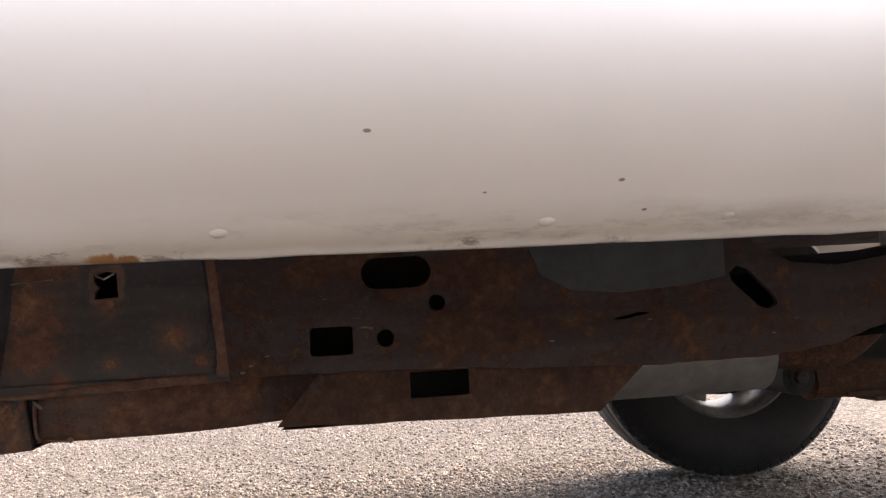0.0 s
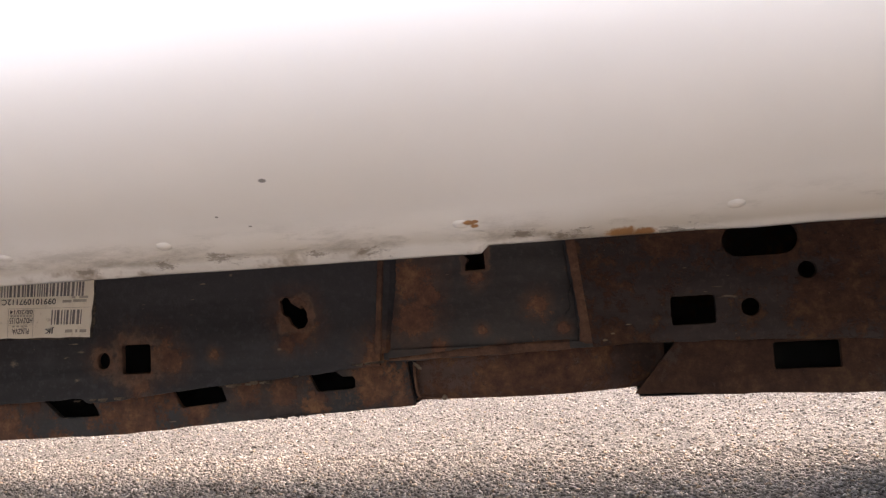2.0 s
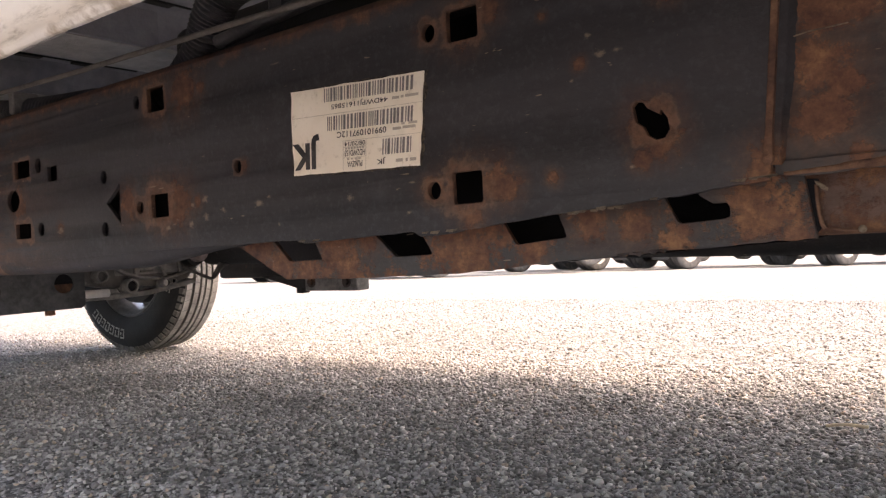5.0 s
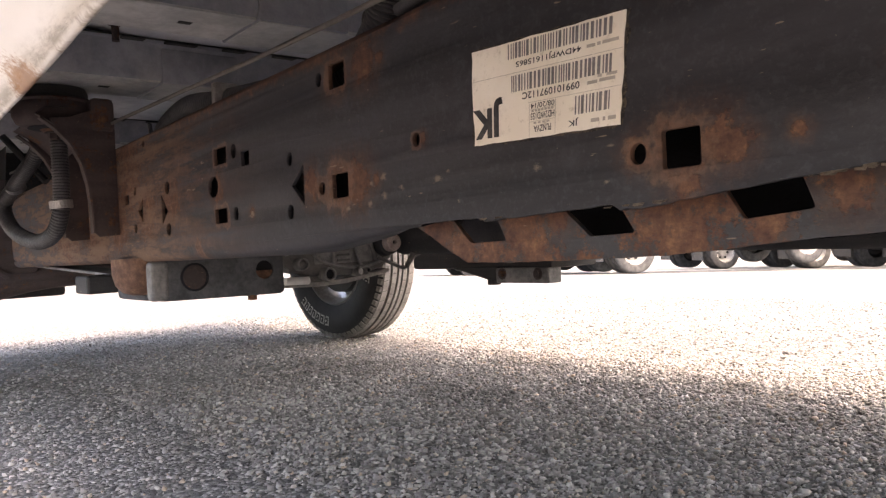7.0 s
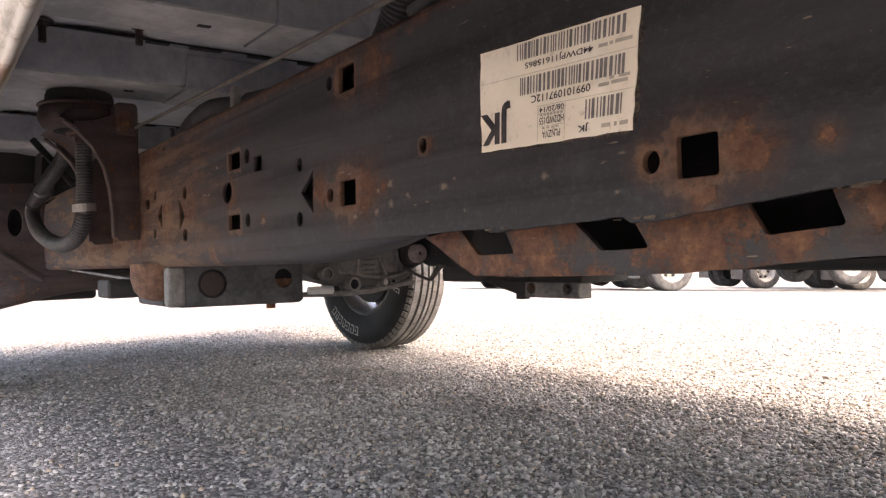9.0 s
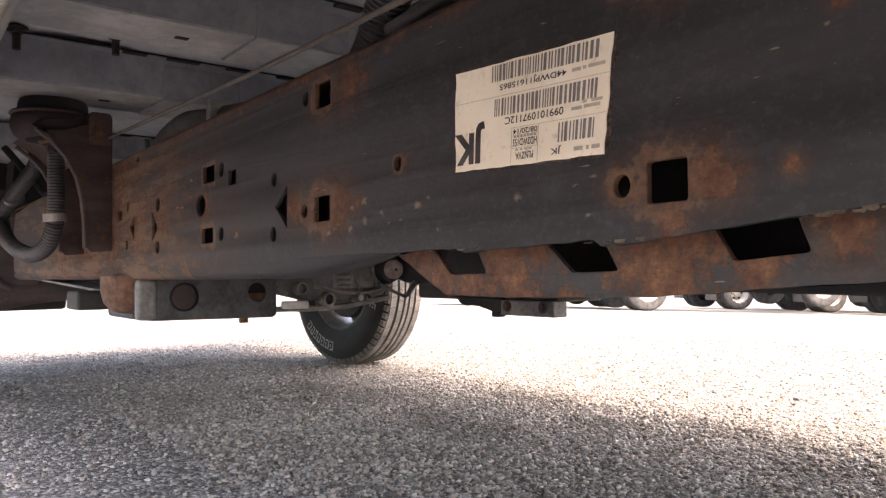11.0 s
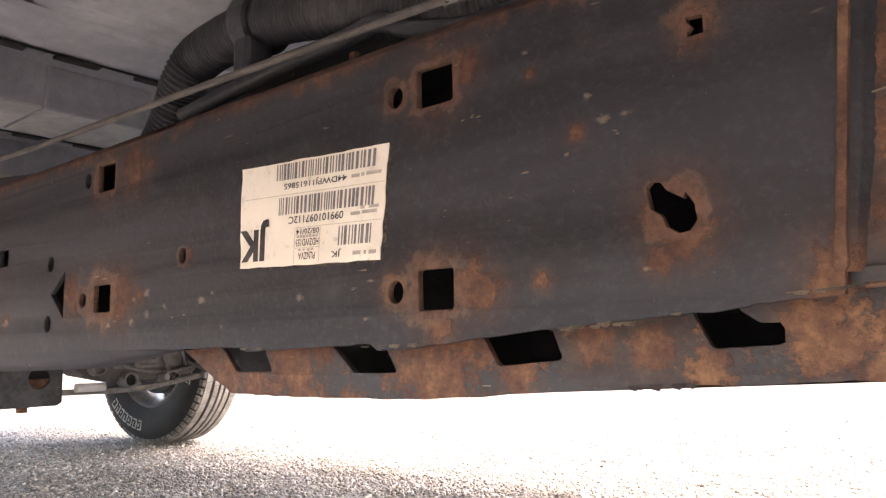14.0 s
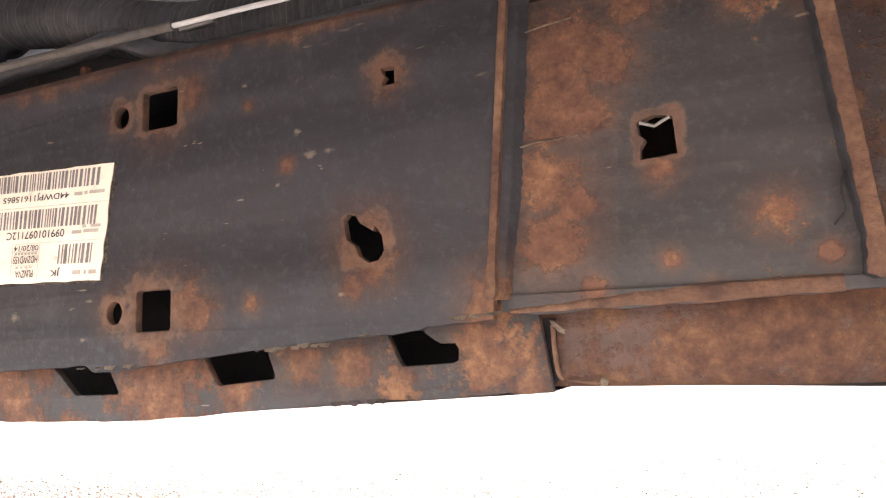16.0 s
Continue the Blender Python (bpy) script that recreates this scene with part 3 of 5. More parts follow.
def gravel(name, count, x0, x1, y0, y1, lo, hi, seed, coarse):
    """Loose stones lying in the bed: one mesh."""
    rng = np.random.default_rng(seed)
    if coarse:
        base = np.array([(1, 0, 0), (-1, 0, 0), (0, 1, 0), (0, -1, 0), (0, 0, 1), (0, 0, -1)], float)
        tri = np.array([(0, 2, 4), (2, 1, 4), (1, 3, 4), (3, 0, 4), (2, 0, 5), (1, 2, 5), (3, 1, 5), (0, 3, 5)])
    else:
        g = (1 + 5 ** 0.5) / 2
        base = np.array([(-1, g, 0), (1, g, 0), (-1, -g, 0), (1, -g, 0), (0, -1, g), (0, 1, g), (0, -1, -g), (0, 1, -g), (g, 0, -1), (g, 0, 1), (-g, 0, -1), (-g, 0, 1)], float) / 1.902
        tri = np.array([(0, 11, 5), (0, 5, 1), (0, 1, 7), (0, 7, 10), (0, 10, 11), (1, 5, 9), (5, 11, 4), (11, 10, 2), (10, 7, 6), (7, 1, 8),
                        (3, 9, 4), (3, 4, 2), (3, 2, 6), (3, 6, 8), (3, 8, 9), (4, 9, 5), (2, 4, 11), (6, 2, 10), (8, 6, 7), (9, 8, 1)])
    nv = len(base)
    size = lo + (hi - lo) * rng.random(count) ** 2.2
    q = rng.normal(size=(count, 4))
    q /= np.linalg.norm(q, axis=1)[:, None]
    w, a, b, c = q.T
    rot = np.stack([1 - 2 * (b * b + c * c), 2 * (a * b - c * w), 2 * (a * c + b * w), 2 * (a * b + c * w), 1 - 2 * (a * a + c * c), 2 * (b * c - a * w),
                    2 * (a * c - b * w), 2 * (b * c + a * w), 1 - 2 * (a * a + b * b)], 1).reshape(count, 3, 3)
    shape = base[None] * (1 + 0.30 * rng.normal(size=(count, nv, 1))).clip(0.55, 1.5) * np.stack([np.ones(count), rng.uniform(0.6, 1, count), rng.uniform(0.45, 0.8, count)], 1)[:, None]
    v = np.einsum("nij,nkj->nki", rot, shape) * size[:, None, None]
    v[:, :, 2] *= 0.75
    px, py = rng.uniform(x0, x1, count), rng.uniform(y0, y1, count)
    pz = np.array([fall(x, y) + 0.010 * noise.noise((x * 1.7, y * 1.7, 3)) + 0.004 * noise.noise((x * 9, y * 9, 7)) - 0.006 for x, y in zip(px, py)])
    v += np.stack([px, py, pz + size * rng.uniform(0.0, 0.45, count)], 1)[:, None]
    f = tri[None] + (np.arange(count) * nv)[:, None, None]
    me = bpy.data.meshes.new(name)
    me.vertices.add(count * nv)
    me.vertices.foreach_set("co", v.reshape(-1))
    nt = count * len(tri)
    me.loops.add(nt * 3)
    me.loops.foreach_set("vertex_index", f.reshape(-1).astype(np.int32))
    me.polygons.add(nt)
    me.polygons.foreach_set("loop_start", np.arange(nt, dtype=np.int32) * 3)
    me.update(calc_edges=True)
    me.validate()
    me.materials.append(STONE)
    return tagged(new(name, me), "loose grey and tan crushed stones on the lot", "gravel", kind="stuff")


gravel("gravel", 76000, -2.8, 0.9, 0.95, 2.7, 0.0027, 0.0088, 1, False)
gravel("gravel", 110000, -5.4, 1.8, 0.35, 5.4, 0.0035, 0.0105, 2, True)

# ---- the pickup truck ----
TRUCK = thing("pickup_truck", (-1.25, 1.41, 0), "white pickup truck with a rusty black ladder frame, parked on gravel", "truck")
WEB = 0.587  # the rail's outer face


def crooked(points, seed, amount, parts=6):
    """The outline broken into short uneven steps, as a rusted edge is."""
    rng = random.Random(seed)
    out = []
    for (x0, z0), (x1, z1) in zip(points, points[1:]):
        for k in range(parts):
            t = k / parts
            out.append((x0 + (x1 - x0) * t, z0 + (z1 - z0) * t + (rng.uniform(-amount, amount) if k else 0)))
    out.append(points[-1])
    return out


def frame_rail():
    top = [(-0.2342, 0.594), (-0.30, 0.5955), (-0.40, 0.597), (-0.60, 0.597), (-1.2, 0.598), (-1.9, 0.598), (-2.13, 0.59)]
    low = [(-2.15, 0.56), (-2.155, 0.48), (-2.145, 0.460), (-2.11, 0.4535), (-1.3, 0.4535), (-0.95, 0.4538), (-0.78, 0.4560), (-0.70, 0.4575), (-0.63, 0.4580)]
    low += crooked([(-0.615, 0.4574), (-0.5755, 0.4582), (-0.5443, 0.4584), (-0.5368, 0.4558), (-0.5064, 0.4567), (-0.4649, 0.4581), (-0.4428, 0.4588), (-0.4387, 0.4561), (-0.4289, 0.4558), (-0.3991, 0.4583), (-0.374, 0.4607), (-0.3294, 0.4645), (-0.2932, 0.4668), (-0.2757, 0.4684), (-0.2613, 0.4700), (-0.2428, 0.4712)], 3, 0.0005, 4)
    holes = [quad(-0.412, 0.473, -0.392, 0.491), oval(-0.4255, 0.482, 0.0046, 0.0052), quad(-0.4105, 0.5645, -0.390, 0.5825), oval(-0.424, 0.573, 0.0046, 0.0052),
             quad(-0.7115, 0.4835, -0.6885, 0.5025), oval(-0.728, 0.493, 0.0052), quad(-0.7095, 0.568, -0.6865, 0.5875), oval(-0.725, 0.579, 0.0045, 0.0055),
             [(-0.3035, 0.5125), (-0.3015, 0.5145), (-0.2985, 0.5140), (-0.2962, 0.5105), (-0.2905, 0.5070), (-0.2895, 0.5088), (-0.2868, 0.5050), (-0.2860, 0.4990), (-0.2885, 0.4956), (-0.2925, 0.4950), (-0.2968, 0.4978), (-0.2985, 0.5020), (-0.3022, 0.5045)],
             [(-0.2854, 0.5707), (-0.2800, 0.5703), (-0.2798, 0.5638), (-0.2852, 0.5636), (-0.2852, 0.5655), (-0.2838, 0.5672), (-0.2852, 0.5688)],
             oval(-0.601, 0.514, 0.0040, 0.0048), quad(-0.945, 0.536, -0.914, 0.553), quad(-0.879, 0.528, -0.861, 0.542), oval(-0.896, 0.545, 0.006, 0.007),
             quad(-0.949, 0.4765, -0.918, 0.4915), oval(-0.897, 0.484, 0.006, 0.0065), oval(-0.951, 0.515, 0.013, 0.011), oval(-0.781, 0.523, 0.005, 0.0058),
             oval(-0.783, 0.478, 0.0055, 0.0062), [(-0.779, 0.500), (-0.757, 0.516), (-0.758, 0.482)], [(-1.113, 0.521), (-1.112, 0.485), (-1.092, 0.500)],
             [(-1.206, 0.508), (-1.184, 0.523), (-1.187, 0.491)], quad(-1.262, 0.519, -1.242, 0.532), oval(-1.216, 0.534, 0.006), oval(-1.091, 0.527, 0.008, 0.0075),
             oval(-1.219, 0.485, 0.006), oval(-1.092, 0.478, 0.008, 0.0075), oval(-1.171, 0.590, 0.005, 0.004), oval(-1.62, 0.505, 0.010)]
    rail = part("frame_rail", smooth(plate(top + low, holes, WEB, 0.004), 30), FRAME, TRUCK, "long black waxed steel chassis rail with punched holes and rust halos")
    # top and bottom flanges and the inner wall close the rail into a box
    def bend(x, y, z):
        if z < 0.53:
            z += 0.004 * max(0.0, min(1.0, (x + 0.90) / 0.2)) + 0.011 * max(0.0, min(1.0, (x + 0.735) / 0.12))
            if y > WEB + 0.01 and z < 0.48:
                z += 0.016 * max(0.0, min(1.0, (x + 0.82) / 0.16)) * min(1.0, (y - WEB - 0.01) / 0.04)
        elif x > -0.4:
            z -= 0.004 * min(1.0, (x + 0.4) / 0.16)
        return (x, y, z)
    prof = [(WEB + 0.0005, 0.5965), (WEB + 0.0025, 0.6005), (WEB + 0.006, 0.6025), (WEB + 0.07, 0.6025), (WEB + 0.07, 0.4405), (WEB + 0.015, 0.4405), (WEB + 0.009, 0.4415), (WEB + 0.0045, 0.4443), (WEB + 0.0016, 0.4490), (WEB + 0.0004, 0.4545)]
    box = part("box_flange", smooth(part_mesh(sweep(prof, [-2.15 + 0.06 * k for k in range(23)] + [-0.79, -0.76, -0.73, -0.70, -0.68, -0.66, -0.65, -0.64, -0.63, -0.62, -0.61], bend)), 50), FRAME, rail)
    part("box_wall", smooth(part_mesh(sweep(prof[:4] + [(WEB + 0.07, 0.50), (WEB + 0.07, 0.4345)], [-0.64, -0.5, -0.4, -0.3, -0.24], lambda x, y, z: bend(x, y, z) if z > 0.53 else (x, y, z + (0.055 * max(0, x + 0.45) if z < 0.45 else 0)))), 50), FRAME, rail).data.materials.append(HOLLOW_SHADE)
    box.data.materials.append(HOLLOW_SHADE)
    # inner faces turn near-black, painting the shade seen through the holes
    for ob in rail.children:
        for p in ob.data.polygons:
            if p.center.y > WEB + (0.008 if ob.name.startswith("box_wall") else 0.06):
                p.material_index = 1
    part("end_plate", block(-2.156, WEB + 0.004, 0.446, -2.150, WEB + 0.068, 0.598, 0.001), DARK_STEEL, rail)
    return rail


def part_mesh(bm):
    me = bpy.data.meshes.new("m")
    bmesh.ops.recalc_face_normals(bm, faces=bm.faces[:])
    bm.to_mesh(me)
    bm.free()
    return me


RAIL = frame_rail()


def bay_and_rear():
    bay = part("bay_plate", smooth(plate([(-0.242, 0.587), (-0.242, 0.474)] + crooked([(-0.23, 0.4725), (-0.12, 0.4755)], 8, 0.0007, 10) + [(-0.115, 0.585)],
               [[(-0.1905, 0.5352), (-0.1850, 0.5372), (-0.1790, 0.5358), (-0.1782, 0.5232), (-0.1900, 0.5226), (-0.1898, 0.5265), (-0.1880, 0.5290), (-0.1900, 0.5312)]], WEB + 0.006, 0.004), 30), BAY, TRUCK,
               "rusty recessed frame plate between two weld seams")
    part("torn_lip", tube([(-0.1895, WEB + 0.006, 0.5352), (-0.1845, WEB + 0.004, 0.5328), (-0.1800, WEB + 0.006, 0.5358)], 0.0006, 5), STEEL, bay)
    # the weld beads along both seams, and the fillets that run down from them into the bay
    def seam(xb, xt, zb, zt, wide, run, tall, seed):
        rng = random.Random(seed)
        bead, fillet = bmesh.new(), bmesh.new()
        rows, slopes, n = [], [], 70
        side = 1 if run > 0 else -1
        for k in range(n + 1):
            t = k / n
            x, z = xb + (xt - xb) * t, zb + (zt - zb) * t
            h = tall * (1 + 0.2 * rng.uniform(-1, 1))
            w = wide * (1 + 0.05 * rng.uniform(-1, 1)) * (1 if k not in (0, n) else 0.5) * (1.5 - 0.5 * min(1.0, t / 0.12))
            rows.append([bead.verts.new((x + dx * w, WEB + 0.0006 - dy * h, z)) for dx, dy in ((-0.5, 0), (-0.42, 0.8), (-0.1, 1.15), (0.40, 1.05), (0.5, 0.3), (0.5, -0.6))])
            r = run * (0.55 + 0.45 * min(1.0, t / 0.3)) * (1 + 0.05 * rng.uniform(-1, 1))
            slopes.append([fillet.verts.new((x + side * 0.42 * w + r * f, WEB + d, z)) for f, d in ((0, 0.0006), (0.10, 0.0016), (0.45, 0.0020), (0.60, 0.0033), (0.85, 0.0052), (1.0, 0.0064))])
        for bm, lines in ((bead, rows), (fillet, slopes)):
            for a, b in zip(lines, lines[1:]):
                for j in range(5):
                    bm.faces.new((a[j], a[j + 1], b[j + 1], b[j]))
        ob = part("weld_seam", smooth(part_mesh(bead), 60), WELD, bay, "rust-brown weld bead")
        part("seam_fillet", smooth(part_mesh(fillet), 60), FRAME, ob)
    seam(-0.2437, -0.2336, 0.478, 0.594, 0.0036, 0.0068, 0.0015, 4)
    seam(-0.1212, -0.1326, 0.478, 0.588, 0.0088, -0.0030, 0.0007, 5)
    part("plate_crease", tube([(-0.2325, WEB + 0.0055, 0.5325), (-0.226, WEB + 0.0052, 0.5335), (-0.218, WEB + 0.0056, 0.5338), (-0.211, WEB + 0.0062, 0.5342)], 0.00035, 6), FLAKE, bay)
    part("plate_crease", tube([(-0.2325, WEB + 0.0055, 0.5745), (-0.222, WEB + 0.0054, 0.5762), (-0.211, WEB + 0.0062, 0.5775)], 0.00035, 6), FLAKE, bay)
    part("torn_hook", tube(curved([(-0.1305, WEB + 0.004, 0.5105), (-0.1322, WEB + 0.003, 0.505), (-0.1318, WEB + 0.003, 0.4985), (-0.1345, WEB + 0.0045, 0.4945)], 5), 0.0005, 6), DARK_STEEL, bay)
    ledge = sweep([(WEB + 0.0062, 0.4800), (WEB + 0.0057, 0.4794), (WEB + 0.0054, 0.4775), (WEB + 0.0052, 0.4752), (WEB + 0.0056, 0.4742), (WEB + 0.010, 0.4742)], [-0.2385 + 0.003 * k for k in range(36)],
                  lambda x, y, z: (x, y + 0.0004 * noise.noise((x * 200, z * 300, 1)), 0.4748 + (z - 0.4748) * (0.30 + 0.70 * max(0.0, min(1.0, (x + 0.235) / 0.06))) + 0.0234 * (x + 0.17) + 0.0006 * noise.noise((x * 120, 3, 1))))
    part("bottom_ledge", smooth(part_mesh(ledge), 60), WELD, bay, "orange rusted ledge")
    rear_top = [(-0.1318, 0.590), (-0.1208, 0.4757)]
    low = crooked([(-0.10, 0.4770), (-0.034, 0.4760), (0.103, 0.4690), (0.170, 0.4690), (0.218, 0.4735), (0.25, 0.484), (0.34, 0.52), (0.5, 0.57)], 9, 0.0006, 6)
    holes = [[(-0.05 + 0.0085, 0.5365)] + [(-0.0205 + 0.0085 * math.cos(a), 0.528 + 0.0085 * math.sin(a)) for a in (radians(d) for d in range(90, -91, -20))] + [(-0.0415 + 0.0085 * math.cos(a), 0.528 + 0.0085 * math.sin(a)) for a in (radians(d) for d in range(270, 89, -20))][:-1],
             oval(-0.0095, 0.5105, 0.0045), quad(-0.0785, 0.4855, -0.0560, 0.5005), oval(-0.0385, 0.4930, 0.0047),
             [(0.088, 0.4958), (0.093, 0.4948), (0.109, 0.4978), (0.104, 0.4988)],
             [(0.158, 0.5175), (0.163, 0.5215), (0.169, 0.5190), (0.184, 0.5030), (0.185, 0.4985), (0.180, 0.4960), (0.174, 0.4980), (0.159, 0.5130)]]
    rear = part("rear_rail", smooth(plate(rear_top + low + [(1.0, 0.72), (2.2, 0.72), (2.2, 0.86), (0.9, 0.86), (0.45, 0.68), (0.34, 0.585), (0.265, 0.524), (0.225, 0.519), (0.196, 0.522), (0.176, 0.533), (0.162, 0.548), (0.156, 0.590)], holes, WEB - 0.0005, 0.004), 30), FRAME_REAR, TRUCK, "rust-browned rear chassis rail with round, square and slotted holes")
    def bend(x, y, z):
        lift = 0.0 if x < 0.2 else (x - 0.2) ** 2 * 0.45 if x < 0.8 else 0.162 + (x - 0.8) * 0.2
        return (x, y, z + min(lift, 0.25))
    prof = [(WEB + 0.004, 0.590), (WEB + 0.07, 0.590), (WEB + 0.07, 0.4795), (WEB + 0.004, 0.4795)]
    part("box_flange", sweep(prof, [-0.24 + 0.05 * k for k in range(9)], bend), FRAME_REAR, rear)
    # near-black backing added behind the slot, as painted shade
    part("box_flange", sweep([(WEB + 0.004, 0.5165), (WEB + 0.012, 0.526), (WEB + 0.05, 0.526), (WEB + 0.05, 0.476), (WEB + 0.004, 0.476)], [0.15, 0.20, 0.25, 0.30], bend), HOLLOW_SHADE, rear)
    patch = plate([(0.040, 0.545), (0.048, 0.522), (0.065, 0.513), (0.095, 0.510), (0.130, 0.512), (0.155, 0.516), (0.156, 0.56), (0.04, 0.56)], [], WEB - 0.0022, 0.0016)
    part("patch_plate", patch, dusty("primer_patch", (0.026, 0.031, 0.037), (0.046, 0.052, 0.060), 0.6, 30), rear, "blue-grey primed patch")
    return bay, rear


BAY_PLATE, REAR_RAIL = bay_and_rear()


def lower_skirts():
    y = 0.610
    top = [(-0.2346, 0.480), (-0.3, 0.478), (-0.4, 0.472), (-0.62, 0.470), (-0.652, 0.4655)]
    low = crooked([(-0.634, 0.456), (-0.582, 0.4305), (-0.525, 0.4300), (-0.428, 0.4320), (-0.320, 0.4400), (-0.262, 0.4432), (-0.2292, 0.4446)], 6, 0.0006, 7)
    def slanted(bl, br, tr, tl, r=0.0016):
        """Four corners, each cut off a little, as a punched hole's are."""
        out, c = [], [Vector(p) for p in (bl, br, tr, tl)]
        for k in range(4):
            a, b, d = c[k - 1], c[k], c[(k + 1) % 4]
            out += [tuple(b + (a - b).normalized() * r), tuple(b + ((a - b).normalized() + (d - b).normalized()) * r * 0.3), tuple(b + (d - b).normalized() * r)]
        return out
    holes = [slanted((-0.577, 0.4435), (-0.5435, 0.4438), (-0.556, 0.4670), (-0.602, 0.4670)),
             slanted((-0.4765, 0.4438), (-0.4465, 0.4445), (-0.461, 0.4680), (-0.504, 0.4680)),
             slanted((-0.386, 0.4480), (-0.3535, 0.4508), (-0.3605, 0.4700), (-0.399, 0.4695)),
             [(-0.3005, 0.4730), (-0.2840, 0.4730), (-0.2804, 0.4676), (-0.2744, 0.4636), (-0.2680, 0.4636), (-0.2666, 0.4615), (-0.2668, 0.4569), (-0.2690, 0.4560), (-0.2905, 0.4550), (-0.2922, 0.4562)]]
    skirt = part("skirt_plate", smooth(plate(top + low, holes, y, 0.004), 30), SKIRT, TRUCK, "rusty lower frame plate with slanted cut-outs")
    # near-black inside, painted shade behind the cut-outs
    part("skirt_bottom", sweep([(y + 0.002, 0.0), (y + 0.055, 0.001), (y + 0.055, 0.05)], [-0.582, -0.5, -0.428, -0.32, -0.231], lambda x, yy, z: (x, yy, z + 0.4322 + 0.055 * max(0, x + 0.45))), HOLLOW_SHADE, skirt)
    # the torn end of the plate: a near-black strip painted as the slit's shade, a thin tan lip and a bright chip
    part("end_slit", plate([(-0.2352, 0.4722), (-0.2285, 0.4716), (-0.2282, 0.4488), (-0.2300, 0.4470)], [], y + 0.0045, 0.0008, 0.0002), HOLLOW_SHADE, skirt)
    lip = part("bent_lip", smooth(part_mesh(tube(curved([(-0.2292, y + 0.0030, 0.4690), (-0.2287, y + 0.0020, 0.4610), (-0.2277, y + 0.0022, 0.4520), (-0.2262, y + 0.003, 0.4490)], 6), 0.0010, 7)), 60), WELD, skirt)
    part("torn_tab", plate([(-0.2296, 0.4708), (-0.2280, 0.4704), (-0.2240, 0.4670), (-0.2243, 0.4656), (-0.2262, 0.4662), (-0.2288, 0.4688)], [], y + 0.0005, 0.0008, 0.0002), FLAKE, lip)
    # flakes of rust hanging from the lower edge
    rng = random.Random(12)
    bm = bmesh.new()
    for k in range(7):
        x = rng.uniform(-0.328, -0.285)
        z = 0.4335 + 0.075 * (x + 0.41)
        w, h = rng.uniform(0.002, 0.007), rng.uniform(0.0006, 0.0018)
        a = [bm.verts.new(p) for p in ((x, y - 0.001, z + 0.001), (x + w, y - 0.001, z + 0.0012), (x + w * 0.8, y - 0.003, z - h), (x + w * 0.2, y - 0.002, z - h * 0.4))]
        bm.faces.new(a)
    tagged(part("rust_scale", bm, SKIRT, skirt), kind="stuff")
    bm = bmesh.new()
    for k in range(34):
        x0, x1, z0, z1 = rng.choice(((-0.556, -0.500, 0.4574, 0.4575), (-0.454, -0.414, 0.4572, 0.4585), (-0.346, -0.310, 0.4628, 0.4650), (-0.262, -0.240, 0.4722, 0.4736), (-0.350, -0.290, 0.4626, 0.4678)))
        t = rng.random()
        x, z = x0 + (x1 - x0) * t, z0 + (z1 - z0) * t
        w, h = rng.uniform(0.002, 0.007), rng.uniform(0.0003, 0.0014)
        a = [bm.verts.new(p) for p in ((x, WEB - 0.0008, z + 0.0004), (x + w, WEB - 0.0008, z + 0.0006), (x + w * 0.9, WEB - 0.0022, z - h), (x + w * 0.1, WEB - 0.0018, z - h * 0.6))]
        bm.faces.new(a)
    tagged(part("lifted_wax", bm, FLAKE, skirt), kind="stuff")
    # the lower box behind the bay, and the rear skirt
    box = [(0.626, 0.486), (0.618, 0.484), (0.6155, 0.478), (0.6165, 0.452), (0.621, 0.4465), (0.630, 0.4455), (0.65, 0.4455), (0.65, 0.486)]
    lower = part("lower_box", smooth(part_mesh(sweep(box, [-0.245 + 0.015 * k for k in range(12)], lambda x, yy, z: (x, yy + 0.030 * max(0.0, min(1.0, (x + 0.17) / 0.075)) ** 2, z), True)), 50), LOWER_RUST, TRUCK, "smooth reddish lower frame tube")
    part("slag_drop", lathe([(0, 0.0016), (0.0012, 0.0012), (0.0018, 0.0)], Matrix.Translation((-0.2120, 0.6160, 0.4480)) @ pose(0, 0, 0, 90, 0, 0), 10), FLAKE, lower)
    part("lip_strip", tube([(-0.2250, 0.6158, 0.4488), (-0.2200, 0.6155, 0.4480), (-0.2138, 0.6158, 0.4474)], 0.0006, 5), WELD, lower)
    rear = part("rear_skirt", smooth(plate([(-0.075, 0.4765), (-0.100, 0.4475)] + crooked([(-0.09, 0.4470), (0.0, 0.4445), (0.083, 0.4430)], 2, 0.0005, 8) + [(0.118, 0.4740)],
                [quad(-0.0255, 0.4580, 0.0080, 0.4725, 0.001)], 0.6065, 0.004), 30), SKIRT_REAR, TRUCK, "rust-brown lower plate with a square window")
    # dark back paints the shade inside the square window
    part("skirt_bottom", sweep([(0.6085, 0.4455), (0.655, 0.4455), (0.655, 0.48)], [-0.098, 0.08]), GROOVE_SHADE, rear)
    return skirt


SKIRT_PLATE = lower_skirts()


# ---- the label on the rail ----
def label_sheet():
    tl, tr, br, bl = (-0.5405, 0.5575), (-0.4275, 0.5520), (-0.4345, 0.4975), (-0.5425, 0.5015)

    def at(a, b, y=0.0):
        x = (tl[0] * (1 - a) + tr[0] * a) * (1 - b) + (bl[0] * (1 - a) + br[0] * a) * b
        z = (tl[1] * (1 - a) + tr[1] * a) * (1 - b) + (bl[1] * (1 - a) + br[1] * a) * b
        return (x, WEB - 0.0006 - y, z)
    rng = random.Random(5)
